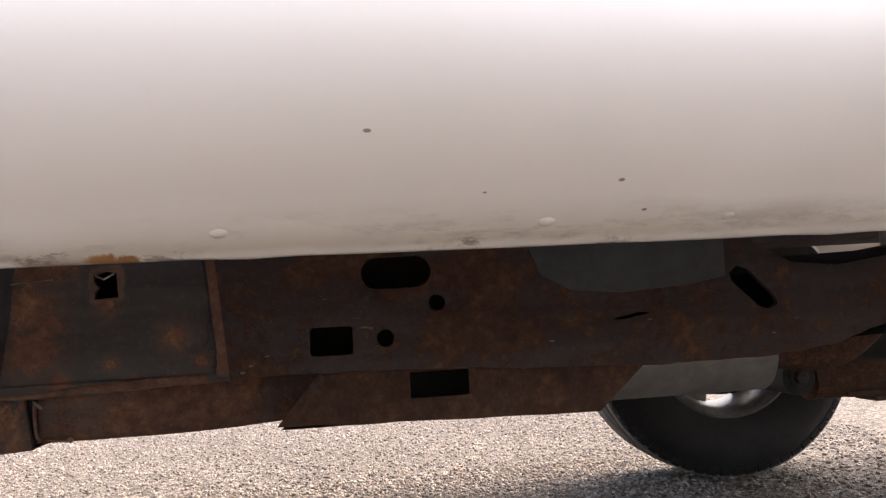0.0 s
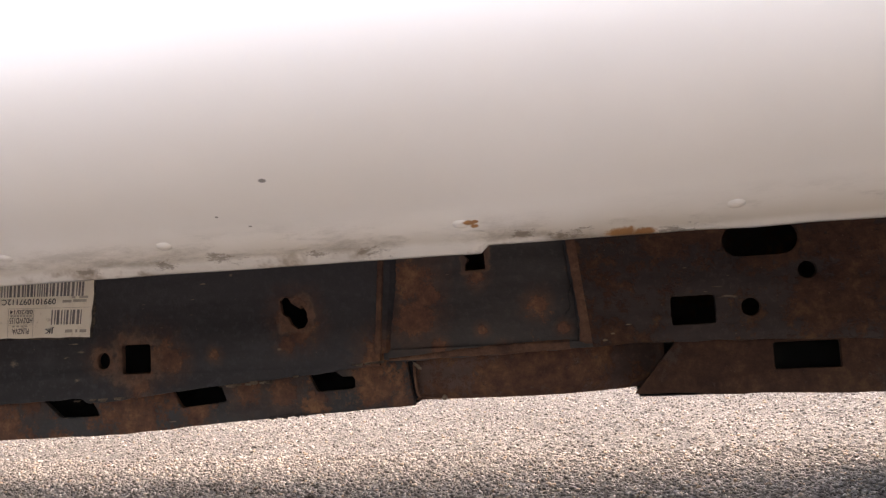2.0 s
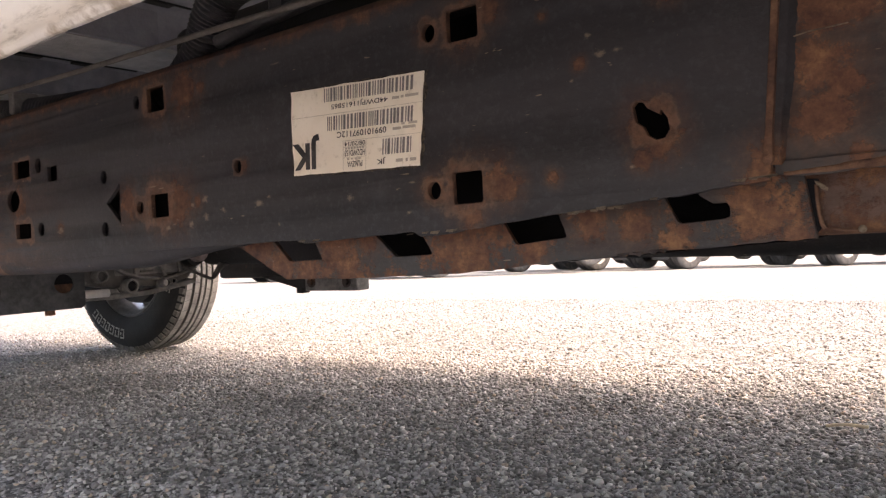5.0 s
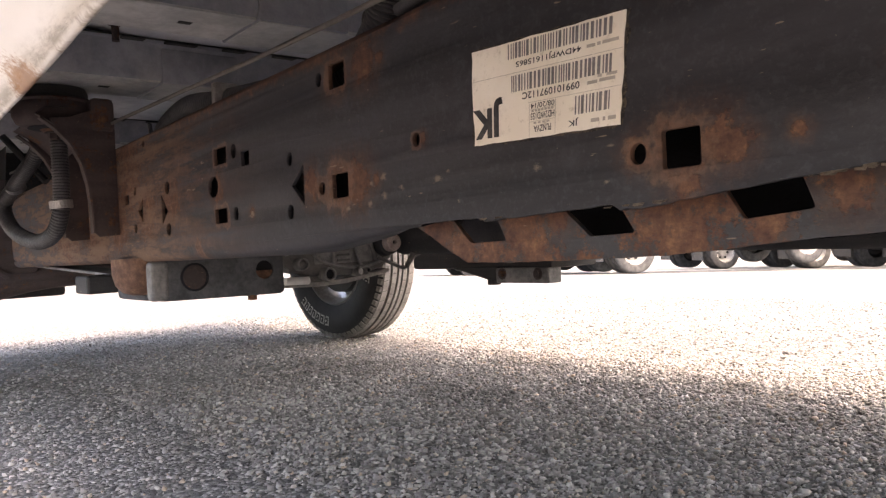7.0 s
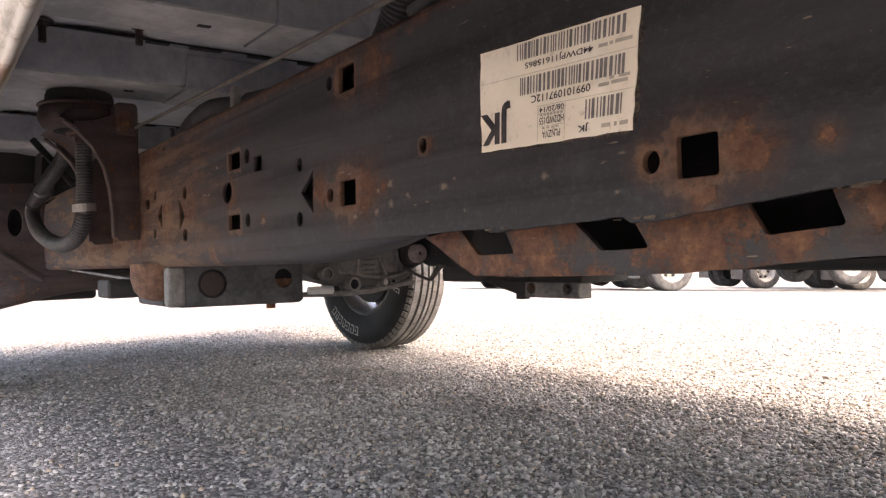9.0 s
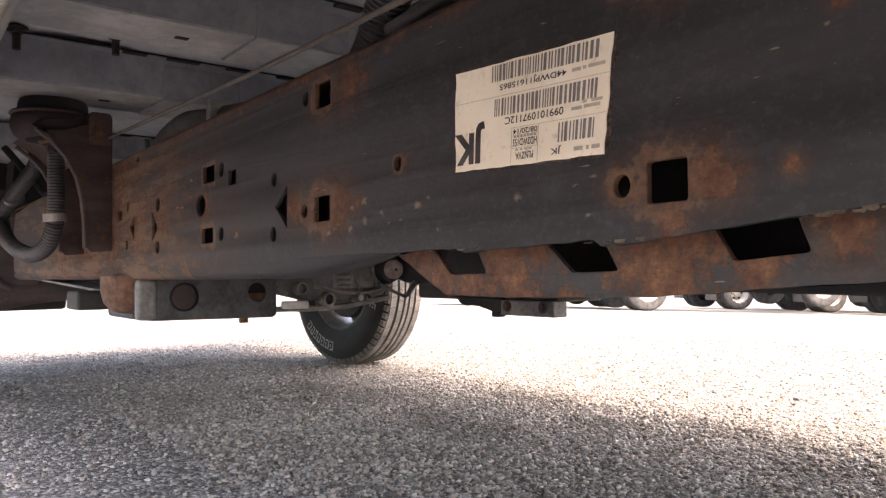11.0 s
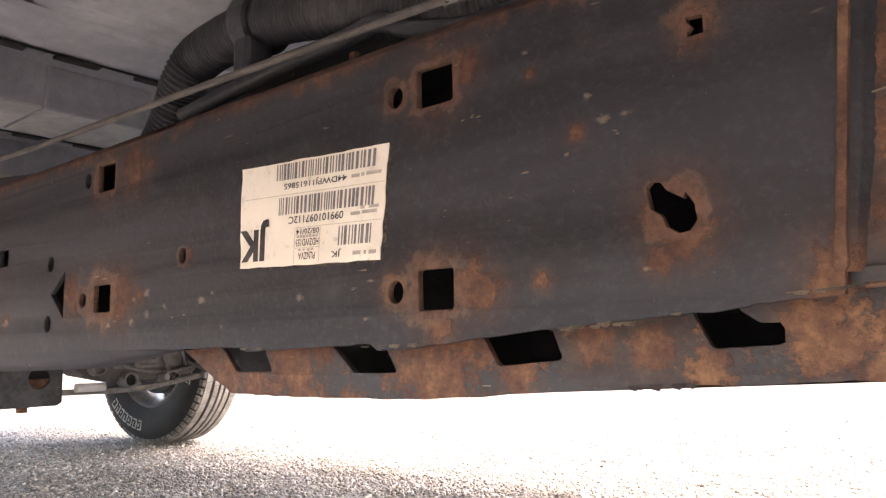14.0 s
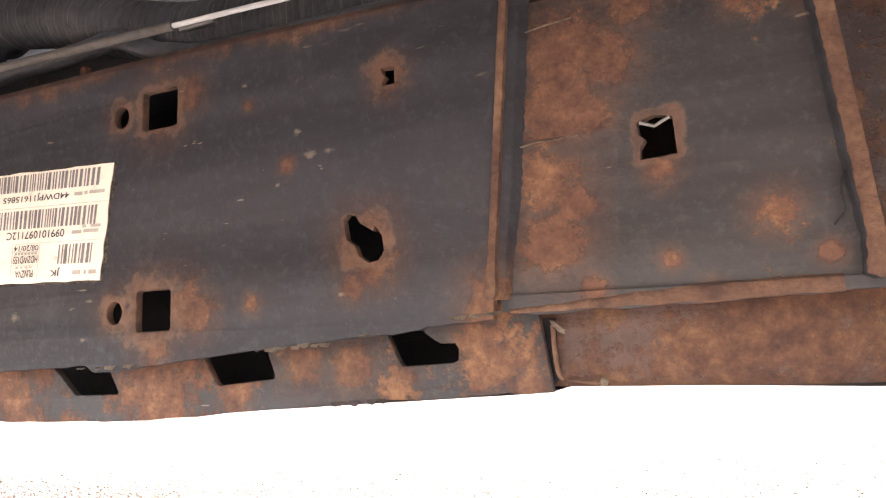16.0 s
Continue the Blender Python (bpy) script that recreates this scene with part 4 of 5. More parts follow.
    rim = [(k / 14, rng.uniform(-0.004, 0.008)) for k in range(14)] + [(1 + rng.uniform(-0.006, 0.004), k / 10) for k in range(10)]
    rim += [(1 - k / 14, 1 + rng.uniform(-0.006, 0.004)) for k in range(14)] + [(rng.uniform(-0.004, 0.010), 1 - k / 10) for k in range(10)]
    bm = bmesh.new()
    front = [bm.verts.new(at(a, b)) for a, b in rim]
    rear = [bm.verts.new(at(a, b, -0.0005)) for a, b in rim]
    bm.faces.new(front)
    for k in range(len(rim)):
        bm.faces.new((front[k], front[(k + 1) % len(rim)], rear[(k + 1) % len(rim)], rear[k]))
    sheet = part("frame_label", bm, PAPER, TRUCK, "cream paper barcode label stuck upside down on the rail")

    # a ragged rim of old glue shows past the paper's edges
    wide = [(-0.008 + rng.uniform(-0.010, 0.004), k / 16) for k in range(17)] + [(k / 20, 1.012 + rng.uniform(-0.004, 0.016)) for k in range(1, 20)] + [(1.014 + rng.uniform(-0.006, 0.016), 1 - k / 16) for k in range(17)] + [(1 - k / 20, -0.010 + rng.uniform(-0.014, 0.004)) for k in range(1, 20)]
    bm = bmesh.new()
    bm.faces.new([bm.verts.new(at(a, b, -0.00042)) for a, b in wide])
    part("glue_rim", bm, GLUE, sheet)

    def bars(name, boxes, ink=BAR_INK):
        bm = bmesh.new()
        for a0, b0, a1, b1 in boxes:
            bm.faces.new([bm.verts.new(at(a, b, 0.00025)) for a, b in ((a0, b0), (a1, b0), (a1, b1), (a0, b1))])
        return part(name, bm, ink, sheet)

    def code(a0, a1, b0, b1, seed):
        r = random.Random(seed)
        boxes, a = [], a0
        while a < a1:
            w = r.choice((0.0075, 0.0085, 0.0140, 0.0175))
            boxes.append((a, b0, min(a + w, a1), b1))
            a += w + r.choice((0.0060, 0.0075, 0.0125))
        return boxes
    bars("barcode", code(0.277, 0.940, 0.025, 0.180, 1))
    bars("barcode", code(0.302, 0.940, 0.350, 0.515, 2))
    bars("barcode", code(0.730, 0.935, 0.675, 0.845, 3))
    small = [(0.79, 0.225, 0.84, 0.255), (0.85, 0.222, 0.87, 0.252), (0.88, 0.220, 0.97, 0.250), (0.80, 0.560, 0.86, 0.590), (0.87, 0.555, 0.96, 0.585), (0.86, 0.515, 0.885, 0.542), (0.91, 0.515, 0.97, 0.542),
             (0.83, 0.905, 0.88, 0.940), (0.90, 0.905, 0.915, 0.940), (0.93, 0.905, 0.975, 0.940)]
    small += [(0.445 + 0.022 * k, 0.728, 0.461 + 0.022 * k, 0.748) for k in range(7)] + [(0.46 + 0.03 * k, 0.850, 0.478 + 0.03 * k, 0.868) for k in range(4)]
    tagged(bars("small_print", small, FAINT_INK), kind="stuff")
    bars("rule_line", [(0.005, 0.322, 0.995, 0.3265), (0.42, 0.648, 0.995, 0.652), (0.428, 0.66, 0.431, 0.985), (0.605, 0.66, 0.608, 0.985), (0.428, 0.722, 0.605, 0.7255), (0.428, 0.840, 0.605, 0.8435)], FAINT_INK)

    def words(text, a0, a1, b0, b1):
        cu = bpy.data.curves.new("words", "FONT")
        cu.body, cu.resolution_u, cu.offset = text, 3, (0.045 if a1 - a0 > 0.2 and len(text) == 2 else 0.012)
        me = baked(cu, Matrix.Identity(4))
        xs, ys = [v.co.x for v in me.vertices], [v.co.y for v in me.vertices]
        for v in me.vertices:
            u, w = (v.co.x - min(xs)) / (max(xs) - min(xs)), (v.co.y - min(ys)) / (max(ys) - min(ys))
            v.co = Vector(at(a1 - (a1 - a0) * u, b0 + (b1 - b0) * w, 0.0003))
        return part("lettering", me, INK, sheet)
    words("44DWPJ11615865", 0.335, 0.760, 0.200, 0.272)
    words("099101097112C", 0.380, 0.755, 0.538, 0.608)
    words("08/20/14", 0.440, 0.600, 0.664, 0.716)
    words("HD2WD155", 0.440, 0.600, 0.758, 0.826)
    words("PLNZVA", 0.462, 0.580, 0.885, 0.950)
    words("JK", 0.690, 0.755, 0.875, 0.950)
    words("JK", 0.002, 0.236, 0.535, 0.940)
    return sheet


label_sheet()


# ---- white rocker panel ----
def rocker_shift(x, y, z):
    return (x, y + (0.060 * (x + 0.10) if x > -0.27 else -0.0102 + 0.013 * (-0.27 - x)), z + 0.0008 - 0.004 * min(0.1, x + 0.05))


def rocker():
    prof = [(0.372, 0.545), (0.368, 0.530), (0.3600, 0.5180), (0.3588, 0.5170), (0.3572, 0.5173), (0.3525, 0.5217), (0.346, 0.5265), (0.340, 0.5310), (0.334, 0.5365), (0.3285, 0.5430), (0.3245, 0.5500), (0.3225, 0.5575), (0.3222, 0.5650), (0.3240, 0.5740), (0.3275, 0.5850),
            (0.332, 0.600), (0.336, 0.62), (0.339, 0.66), (0.340, 0.74)]
    xs = sorted([-2.2, -1.6, -1.2, -0.9] + [-0.75 + 0.0125 * k for k in range(96)] + [-0.1425, -0.1405, -0.1385, 0.5, 0.6])

    def bend(x, y, z):
        if z < 0.5183:
            step = 0.0019 if x < -0.140 else 0.0
            z -= step + 0.0004 * noise.noise((x * 60, 1, 2))
        if z < 0.55:
            y += 0.0007 * noise.noise((x * 14, z * 40, 5))
        return rocker_shift(x, y, z)
    ob = part("rocker_panel", smooth(part_mesh(sweep(prof, xs, bend)), 60), WHITE, TRUCK, "white painted rocker panel, grimy and rust-stained along its pinch weld")
    for x in (-0.405, -0.362, -0.316, -0.268, -0.222, -0.144, -0.080, -0.004, 0.043, 0.12):
        turn = Matrix.Translation(rocker_shift(x, 0.3520, 0.5226)) @ pose(0, 0, 0, 90 + 42, 0, 0) @ Matrix.Diagonal((1.0, 0.72, 1, 1))
        part("weld_dimple", smooth(part_mesh(lathe([(0, 0.00095), (0.0010, 0.00088), (0.0018, 0.0006), (0.0025, 0.0002), (0.0031, -0.0005)], turn, 20))), WHITE, ob)
    return ob


rocker()


# ---- floor, cross-beams, mount, hoses ----
def floor_pan():
    prof = [(0.362, 0.745), (0.46, 0.742), (0.50, 0.748), (0.56, 0.748), (0.60, 0.742), (0.90, 0.742), (0.95, 0.80), (1.85, 0.80), (1.90, 0.742), (2.46, 0.745)]
    pan = part("floor_pan", sweep(prof + [(y, z + 0.006) for y, z in prof[::-1]], [-2.6, -1.8, -1.0, -0.2, 0.4, 2.4], None, True), FLOOR_PAINT, TRUCK, "grey underseal-coated cab floor")
    for x in (-0.84, -0.80, -0.70, -0.66, -0.56):
        part("floor_rib", smooth(part_mesh(sweep([(0.40, 0.743), (0.41, 0.738), (0.86, 0.738), (0.87, 0.743)], [x, x + 0.004, x + 0.014, x + 0.018], lambda xx, y, z, x0=x: (xx, y, z + (0.004 if xx in (x0, x0 + 0.018) else 0))))), FLOOR_PAINT, pan)
    for x0, x1, z0 in ((-1.035, -0.935, 0.694), (-1.365, -1.245, 0.690), (-0.30, -0.20, 0.694), (-1.95, -1.85, 0.694)):
        prof = [(x1 + 0.022, 0.742), (x1 + 0.004, 0.740), (x1, 0.735), (x1 - 0.002, z0 + 0.006), (x1 - 0.007, z0), (x0 + 0.007, z0), (x0 + 0.002, z0 + 0.006), (x0, 0.735), (x0 - 0.004, 0.740), (x0 - 0.022, 0.742)]
        bm = sweep(prof, [0.38 + 0.1 * k for k in range(21)])
        for v in bm.verts:
            v.co = Vector((v.co.y, v.co.x, v.co.z))
        beam = part("cross_beam", smooth(part_mesh(bm), 45), BEAM_SHADED, pan, "pressed grey cross-beam under the floor")
        part("beam_sole", block(x0 + 0.006, 0.39, z0 - 0.0015, x1 - 0.006, 0.640, z0 + 0.002, 0.0006), SOLE_LIT, pan, "beam underside, painted pale as lit from below")
        part("beam_sole", block(x0 + 0.003, 0.643, z0 - 0.003, x1 - 0.003, 2.3, z0 + 0.002, 0.0006), SOLE_LIT, pan, "beam underside, painted pale as lit from below")
        part("joint_lap", block(x0 - 0.001, 0.641, z0 - 0.002, x1 + 0.0015, 0.75, 0.735, 0.001), BEAM_SHADED, pan)
        part("drain_slot", block((x0 + x1) / 2 - 0.004, 0.572, z0 - 0.0021, (x0 + x1) / 2 + 0.005, 0.586, z0 + 0.004, 0.0005), GROOVE_SHADE, pan)
        part("flange_seam", block(x1 + 0.0205, 0.40, 0.7395, x1 + 0.0235, 0.90, 0.7412, 0.0003), GROOVE_SHADE, pan)
        # thin near-black blocks painted in as the shadows along the flange seam
        for y, wide in ((0.583, 0.030), (0.640, 0.044), (0.722, 0.034), (0.800, 0.036)):
            part("seam_shadow", block(x1 + 0.014, y, 0.7372, x1 + 0.026, y + wide, 0.7405, 0.001), GROOVE_SHADE, pan)
    for x, y in ((-1.157, 0.557), (-1.200, 0.458)):
        stud = part("floor_bolt", smooth(part_mesh(tube([(x, y, 0.742), (x, y, 0.7125)], 0.0045, 10)), 50), DARK_RUST, pan)
        part("bolt_nut", bolt((x, y, 0.7385), (0, 0, -1), 0.0085, 0.007), DARK_RUST, stud)
    return pan


PAN = floor_pan()


def body_mount():
    x, y = -1.355, 0.525
    turn = Matrix.Translation((x, y, 0))
    cup = part("body_mount", smooth(part_mesh(lathe([(0.024, 0.634), (0.040, 0.6345), (0.048, 0.639), (0.0525, 0.648), (0.0535, 0.656), (0.051, 0.666), (0.047, 0.669), (0.0, 0.669)], turn, 32))), MOUNT, TRUCK, "rust-brown body mount bracket with a rubber cushion")
    part("rubber_cushion", smooth(part_mesh(lathe([(0, 0.668), (0.048, 0.669), (0.050, 0.671), (0.046, 0.6735), (0.044, 0.676), (0.044, 0.682), (0.041, 0.690), (0, 0.690)], turn, 32)), 50), DARK_STEEL, cup, "cracked black rubber cushion")
    part("mount_washer", smooth(part_mesh(lathe([(0, 0.628), (0.016, 0.629), (0.022, 0.634), (0.026, 0.641), (0, 0.641)], turn, 24))), WELD, cup)
    part("crimp_ring", smooth(part_mesh(lathe([(0.0475, 0.6655), (0.0525, 0.6660), (0.0545, 0.6685), (0.0525, 0.6710), (0.0475, 0.6712)], turn, 32)), 60), MOUNT, cup, "crimped brown rim of the mount")
    # near-black disc paints the shade inside the cup
    part("cup_opening", smooth(part_mesh(lathe([(0, 0.6318), (0.024, 0.6318), (0.034, 0.6335), (0.0345, 0.636)], turn, 28)), 50), HOLLOW_SHADE, cup)
    part("mount_bolt", bolt((x, y, 0.630), (0, 0, -1), 0.009, 0.012), MOUNT, cup)
    edge = [(0.554, 0.484), (0.553, 0.52), (0.550, 0.55), (0.543, 0.58), (0.530, 0.605), (0.512, 0.625), (0.495, 0.638), (0.478, 0.646)]
    for lx, wide in ((-1.452, 0.010), (-1.288, 0.010)):
        # each leg is a gusset with a turned lip, welded down the rail
        out = [(WEB - 0.001, 0.480), (0.560, 0.478)] + edge[:-2] + [(0.505, 0.637), (0.53, 0.640), (0.56, 0.652), (WEB - 0.001, 0.660)]
        g = plate(out, [], 0.0, 0.004, 0.0006)
        for v in g.vertices:
            v.co = Vector((lx - v.co.y, v.co.x, v.co.z))
        leg = part("leg", smooth(g, 30), MOUNT, cup)
        bm = bmesh.new()
        rows = [[bm.verts.new((lx + dx, yy - dy, zz - dy * 0.4)) for dx, dy in ((0.003, 0.0), (0.002, 0.0025), (-0.012, 0.0025), (-0.014, 0.0))] for yy, zz in edge[:-1]]
        for a, b in zip(rows, rows[1:]):
            for j in range(4):
                bm.faces.new((a[j], a[(j + 1) % 4], b[(j + 1) % 4], b[j]))
        bm.faces.new(rows[0])
        bm.faces.new(rows[-1][::-1])
        part("leg_lip", smooth(part_mesh(bm), 40), MOUNT, cup)
    bm = bmesh.new()
    rows = []
    for yy, zz in ((0.546, 0.592), (0.537, 0.607), (0.518, 0.626), (0.500, 0.636), (0.488, 0.642), (0.500, 0.652), (0.53, 0.655)):
        rows.append([bm.verts.new((-1.452 + 0.164 * k / 12, yy + 0.010 * math.sin(math.pi * k / 12), zz + (0.016 if zz < 0.6 else 0.005) * math.sin(math.pi * k / 12))) for k in range(13)])
    for a, b in zip(rows, rows[1:]):
        for j in range(12):
            bm.faces.new((a[j], a[j + 1], b[j + 1], b[j]))
    part("saddle", smooth(part_mesh(bm), 60), MOUNT, cup)
    part("web_pad", block(-1.456, 0.556, 0.622, -1.2835, WEB - 0.001, 0.668, 0.006), MOUNT, cup)
    return cup


body_mount()


def corrugated(period=0.006, depth=0.10):
    return lambda s: 1.0 + depth * math.sin(2 * math.pi * s / period)


def resample(points, step):
    out, carry = [Vector(points[0])], 0.0
    for a, b in zip(points, points[1:]):
        a, b = Vector(a), Vector(b)
        d = (b - a).length
        s = step - carry
        while s <= d and d > 0:
            out.append(a.lerp(b, s / d))
            s += step
        carry = d - (s - step)
    return out


def hoses():
    loop = curved([(-1.36, 0.53, 0.625), (-1.36, 0.53, 0.585), (-1.36, 0.53, 0.550), (-1.363, 0.528, 0.515), (-1.388, 0.522, 0.487), (-1.450, 0.510, 0.479), (-1.569, 0.50, 0.503), (-1.640, 0.50, 0.546), (-1.573, 0.51, 0.580), (-1.511, 0.525, 0.612), (-1.49, 0.53, 0.635)], 16)
    h = part("drain_hose", smooth(part_mesh(tube(resample(loop, 0.0009), 0.0112, 12, corrugated(0.0042, 0.08))), 80), HOSE, TRUCK, "looped corrugated grey plastic hose beside the rail")
    part("hose_clip", lathe([(0.0145, -0.006), (0.0155, -0.005), (0.0155, 0.005), (0.0145, 0.006)], Matrix.Translation((-1.361, 0.529, 0.528)) @ pose(0, 0, 0, 4, 0, 0), 20), STEEL, h, "bright hose clip")
    part("hose_clip", lathe([(0.0145, -0.005), (0.0155, -0.004), (0.0155, 0.004), (0.0145, 0.005)], Matrix.Translation((-1.585, 0.509, 0.574)) @ pose(0, 0, 0, 20, 50, 0), 20), CONDUIT, h)
    # wiring conduits over the rail
    line = curved([(-0.93, 0.66, 0.590), (-0.80, 0.655, 0.596), (-0.715, 0.640, 0.618), (-0.6775, 0.632, 0.6505), (-0.6589, 0.632, 0.6656), (-0.6262, 0.632, 0.6705), (-0.5924, 0.632, 0.6712), (-0.5552, 0.632, 0.6676), (-0.5184, 0.632, 0.6604), (-0.4846, 0.632, 0.6499), (-0.4536, 0.632, 0.6387), (-0.4210, 0.632, 0.6308), (-0.3983, 0.632, 0.6288), (-0.3770, 0.632, 0.6267), (-0.3506, 0.632, 0.6231), (-0.2, 0.632, 0.616), (0.1, 0.64, 0.62)], 14)
    c = part("wiring_conduit", smooth(part_mesh(tube(resample(line, 0.0007), 0.0160, 14, corrugated(0.0038, 0.07))), 80), CONDUIT, TRUCK, "black corrugated wiring conduit above the rail")
    part("conduit_clip", lathe([(0.0185, -0.009), (0.0210, -0.008), (0.0210, 0.008), (0.0185, 0.009)], Matrix.Translation((-0.5865, 0.632, 0.6712)) @ pose(0, 0, 0, 0, 97, 0), 24), CONDUIT, c)
    part("clip_foot", block(-0.590, 0.613, 0.628, -0.574, 0.634, 0.656, 0.003), CONDUIT, c)
    line2 = curved([(-0.66, 0.622, 0.622), (-0.547, 0.618, 0.6285), (-0.516, 0.618, 0.6288), (-0.483, 0.616, 0.629), (-0.461, 0.615, 0.6300), (-0.44, 0.614, 0.6205), (-0.42, 0.614, 0.6135), (-0.38, 0.616, 0.610), (-0.2, 0.618, 0.609), (0.0, 0.62, 0.609)], 14)
    # made-up dark block, added so the gap beside the rail stays dark
    part("gap_filler", smooth(part_mesh(block(-0.80, 0.675, 0.585, 0.2, 0.75, 0.672, 0.012, 3)), 40), DARK_STEEL, TRUCK, "black block added to fill the gap beside the rail")
    part("cable_loom", smooth(part_mesh(tube(line2, 0.0055, 10)), 80), CONDUIT, TRUCK, "smooth black cable lying on the rail")
    part("rail_stud", tube([(-0.462, 0.598, 0.601), (-0.462, 0.598, 0.608)], 0.0028, 8), RUSTY, TRUCK, "short rusty stud on the rail's top edge")
    part("conduit_band", block(-0.412, 0.609, 0.6215, -0.390, 0.613, 0.6245, 0.001), STEEL, TRUCK, "bright metal band round the cable")
    short = curved([(-1.22, 0.625, 0.600), (-1.17, 0.625, 0.620), (-1.10, 0.625, 0.627), (-1.03, 0.628, 0.619), (-0.96, 0.64, 0.615), (-0.90, 0.655, 0.615)], 14)
    sc = part("short_conduit", smooth(part_mesh(tube(resample(short, 0.0013), 0.0135, 12, corrugated(0.0052, 0.08))), 80), HOSE, TRUCK, "short corrugated grey conduit lying on the rail")
    part("conduit_clip", block(-1.006, 0.612, 0.612, -0.996, 0.640, 0.636, 0.002), STEEL, sc, "bright metal clip")
    part("cable_tie", tube([(-1.215, 0.612, 0.606), (-1.205, 0.607, 0.622)], 0.003, 6), CONDUIT, sc)
    # brake line: coated rod with a white sleeve
    y = 0.582
    brown = part("brake_line", smooth(part_mesh(tube([(-2.1, y, 0.652), (-1.6, y, 0.641), (-1.25, y, 0.633), (-0.8, y, 0.6175), (-0.6, y, 0.6135), (-0.388, y, 0.6085)], 0.0022, 10)), 80), ROD_BROWN, TRUCK, "thin dusty brown brake line running above the rail")
    part("white_sleeve", smooth(part_mesh(tube([(-0.388, y, 0.6085), (-0.25, y, 0.6055), (0.3, y, 0.60)], 0.0012, 10)), 80), ROD_WHITE, brown, "white plastic sleeve")


hoses()


# ---- crossmember, gearbox, axle and other running gear ----
def running_gear():
    x = -1.20
    cm = plate([(0.600, 0.442), (0.600, 0.394), (0.604, 0.3885), (0.615, 0.387), (0.780, 0.385), (0.786, 0.389), (0.786, 0.442)], [oval(0.757, 0.421, 0.0135, n=24)], 0.0, 0.004)
    for v in cm.vertices:
        v.co = Vector((x - v.co.y, v.co.x, v.co.z))
    cross = part("crossmember", smooth(cm, 30), CROSS, TRUCK, "dark steel gearbox crossmember bolted under the rail")
    part("crossmember_body", block(x - 0.17, 0.600, 0.3875, x - 0.045, 0.786, 0.443, 0.006), CROSS, cross)
    part("end_cap", block(x - 0.014, 0.594, 0.388, x + 0.003, 0.6200, 0.441, 0.006, 3), CAST, cross, "pale scuffed edge of the crossmember")
    part("bush_ring", smooth(part_mesh(lathe([(0.0165, 0.0), (0.0192, 0.001), (0.0192, 0.003), (0.0165, 0.004)], Matrix.Translation((x, 0.654, 0.417)) @ pose(0, 0, 0, 0, 90, 0), 32))), HOLLOW_SHADE, cross)
    part("bush_cap", smooth(part_mesh(lathe([(0, 0.0022), (0.013, 0.0018), (0.0165, 0.001)], Matrix.Translation((x, 0.654, 0.417)) @ pose(0, 0, 0, 0, 90, 0), 32))), DARK_RUST, cross, "rusty bush cap")
    part("bush_plate", block(x - 0.014, 0.740, 0.400, x - 0.008, 0.774, 0.420, 0.001), WELD, cross)
    # added near-black plate keeps the hole dark
    part("hole_back", block(x - 0.018, 0.733, 0.3925, x - 0.0145, 0.784, 0.4415, 0.0005), HOLLOW_SHADE, cross)
    part("hanging_bolt", tube([(x - 0.02, 0.745, 0.39), (x - 0.02, 0.745, 0.378)], 0.007, 8), RUSTY, cross)
    barrel = [(0, 0.397), (0.012, 0.396), (0.024, 0.400), (0.033, 0.410), (0.037, 0.425), (0.037, 0.446), (0, 0.446)]
    part("rail_bulge", smooth(part_mesh(lathe(barrel, Matrix.Translation((-1.262, 0.602, 0)) @ Matrix.Diagonal((1.3, 0.95, 1, 1)), 28)), 50), WELD, TRUCK, "orange-rusted bulge of the bracket under the rail")
    part("sloping_brace", smooth(part_mesh(sweep([(0.615, 0.0), (0.615, 0.004), (0.668, 0.006), (0.668, 0.002)], [-2.05, -1.9, -1.7, -1.5, -1.29], lambda bx, by, bz: (bx, by, bz + 0.440 - 0.026 * (bx + 2.05) / 0.76), True)), 30), CAST, TRUCK, "pale dusty sloping brace under the rail")
    part("dark_block", block(-1.475, 0.566, 0.396, -1.40, 0.66, 0.424, 0.004), DARK_STEEL, TRUCK, "dark steel block under the rail")
    # gearbox and transfer housing with ribs
    gear = part("gearbox", smooth(part_mesh(block(-2.10, 0.94, 0.425, -1.62, 1.27, 0.70, 0.05, 4)), 40), CAST, TRUCK, "ribbed cast-aluminium gearbox housing, oily and dusty")
    pan = [(0.955, 0.452), (0.962, 0.425), (0.985, 0.406), (1.05, 0.391), (1.17, 0.389), (1.225, 0.400), (1.255, 0.430), (1.25, 0.470), (1.20, 0.50), (1.0, 0.50)]
    me = plate(pan, [], 0.0, 0.05, 0.006)
    for v in me.vertices:
        v.co = Vector((-1.62 - v.co.y + 0.03, v.co.x, v.co.z))
    part("flange_ring", smooth(me, 40), CAST_SHADED, gear)
    for a, b, c, d in ((1.040, 0.446, 1.055, 0.470), (1.095, 0.411, 1.102, 0.480), (1.165, 0.409, 1.138, 0.480), (1.205, 0.413, 1.188, 0.480), (0.985, 0.440, 1.03, 0.452), (0.97, 0.42, 0.99, 0.405)):
        part("rib", tube([(-1.586, a, b), (-1.586, c, d)], 0.0042, 8), CAST, gear)
    part("shelf_rib", smooth(part_mesh(tube(curved([(-1.584, 0.99, 0.452), (-1.584, 1.039, 0.446), (-1.584, 1.062, 0.425), (-1.584, 1.104, 0.411), (-1.584, 1.14, 0.4065), (-1.584, 1.175, 0.406), (-1.584, 1.211, 0.415), (-1.584, 1.24, 0.424)], 6), 0.0042, 8)), 60), CAST, gear)
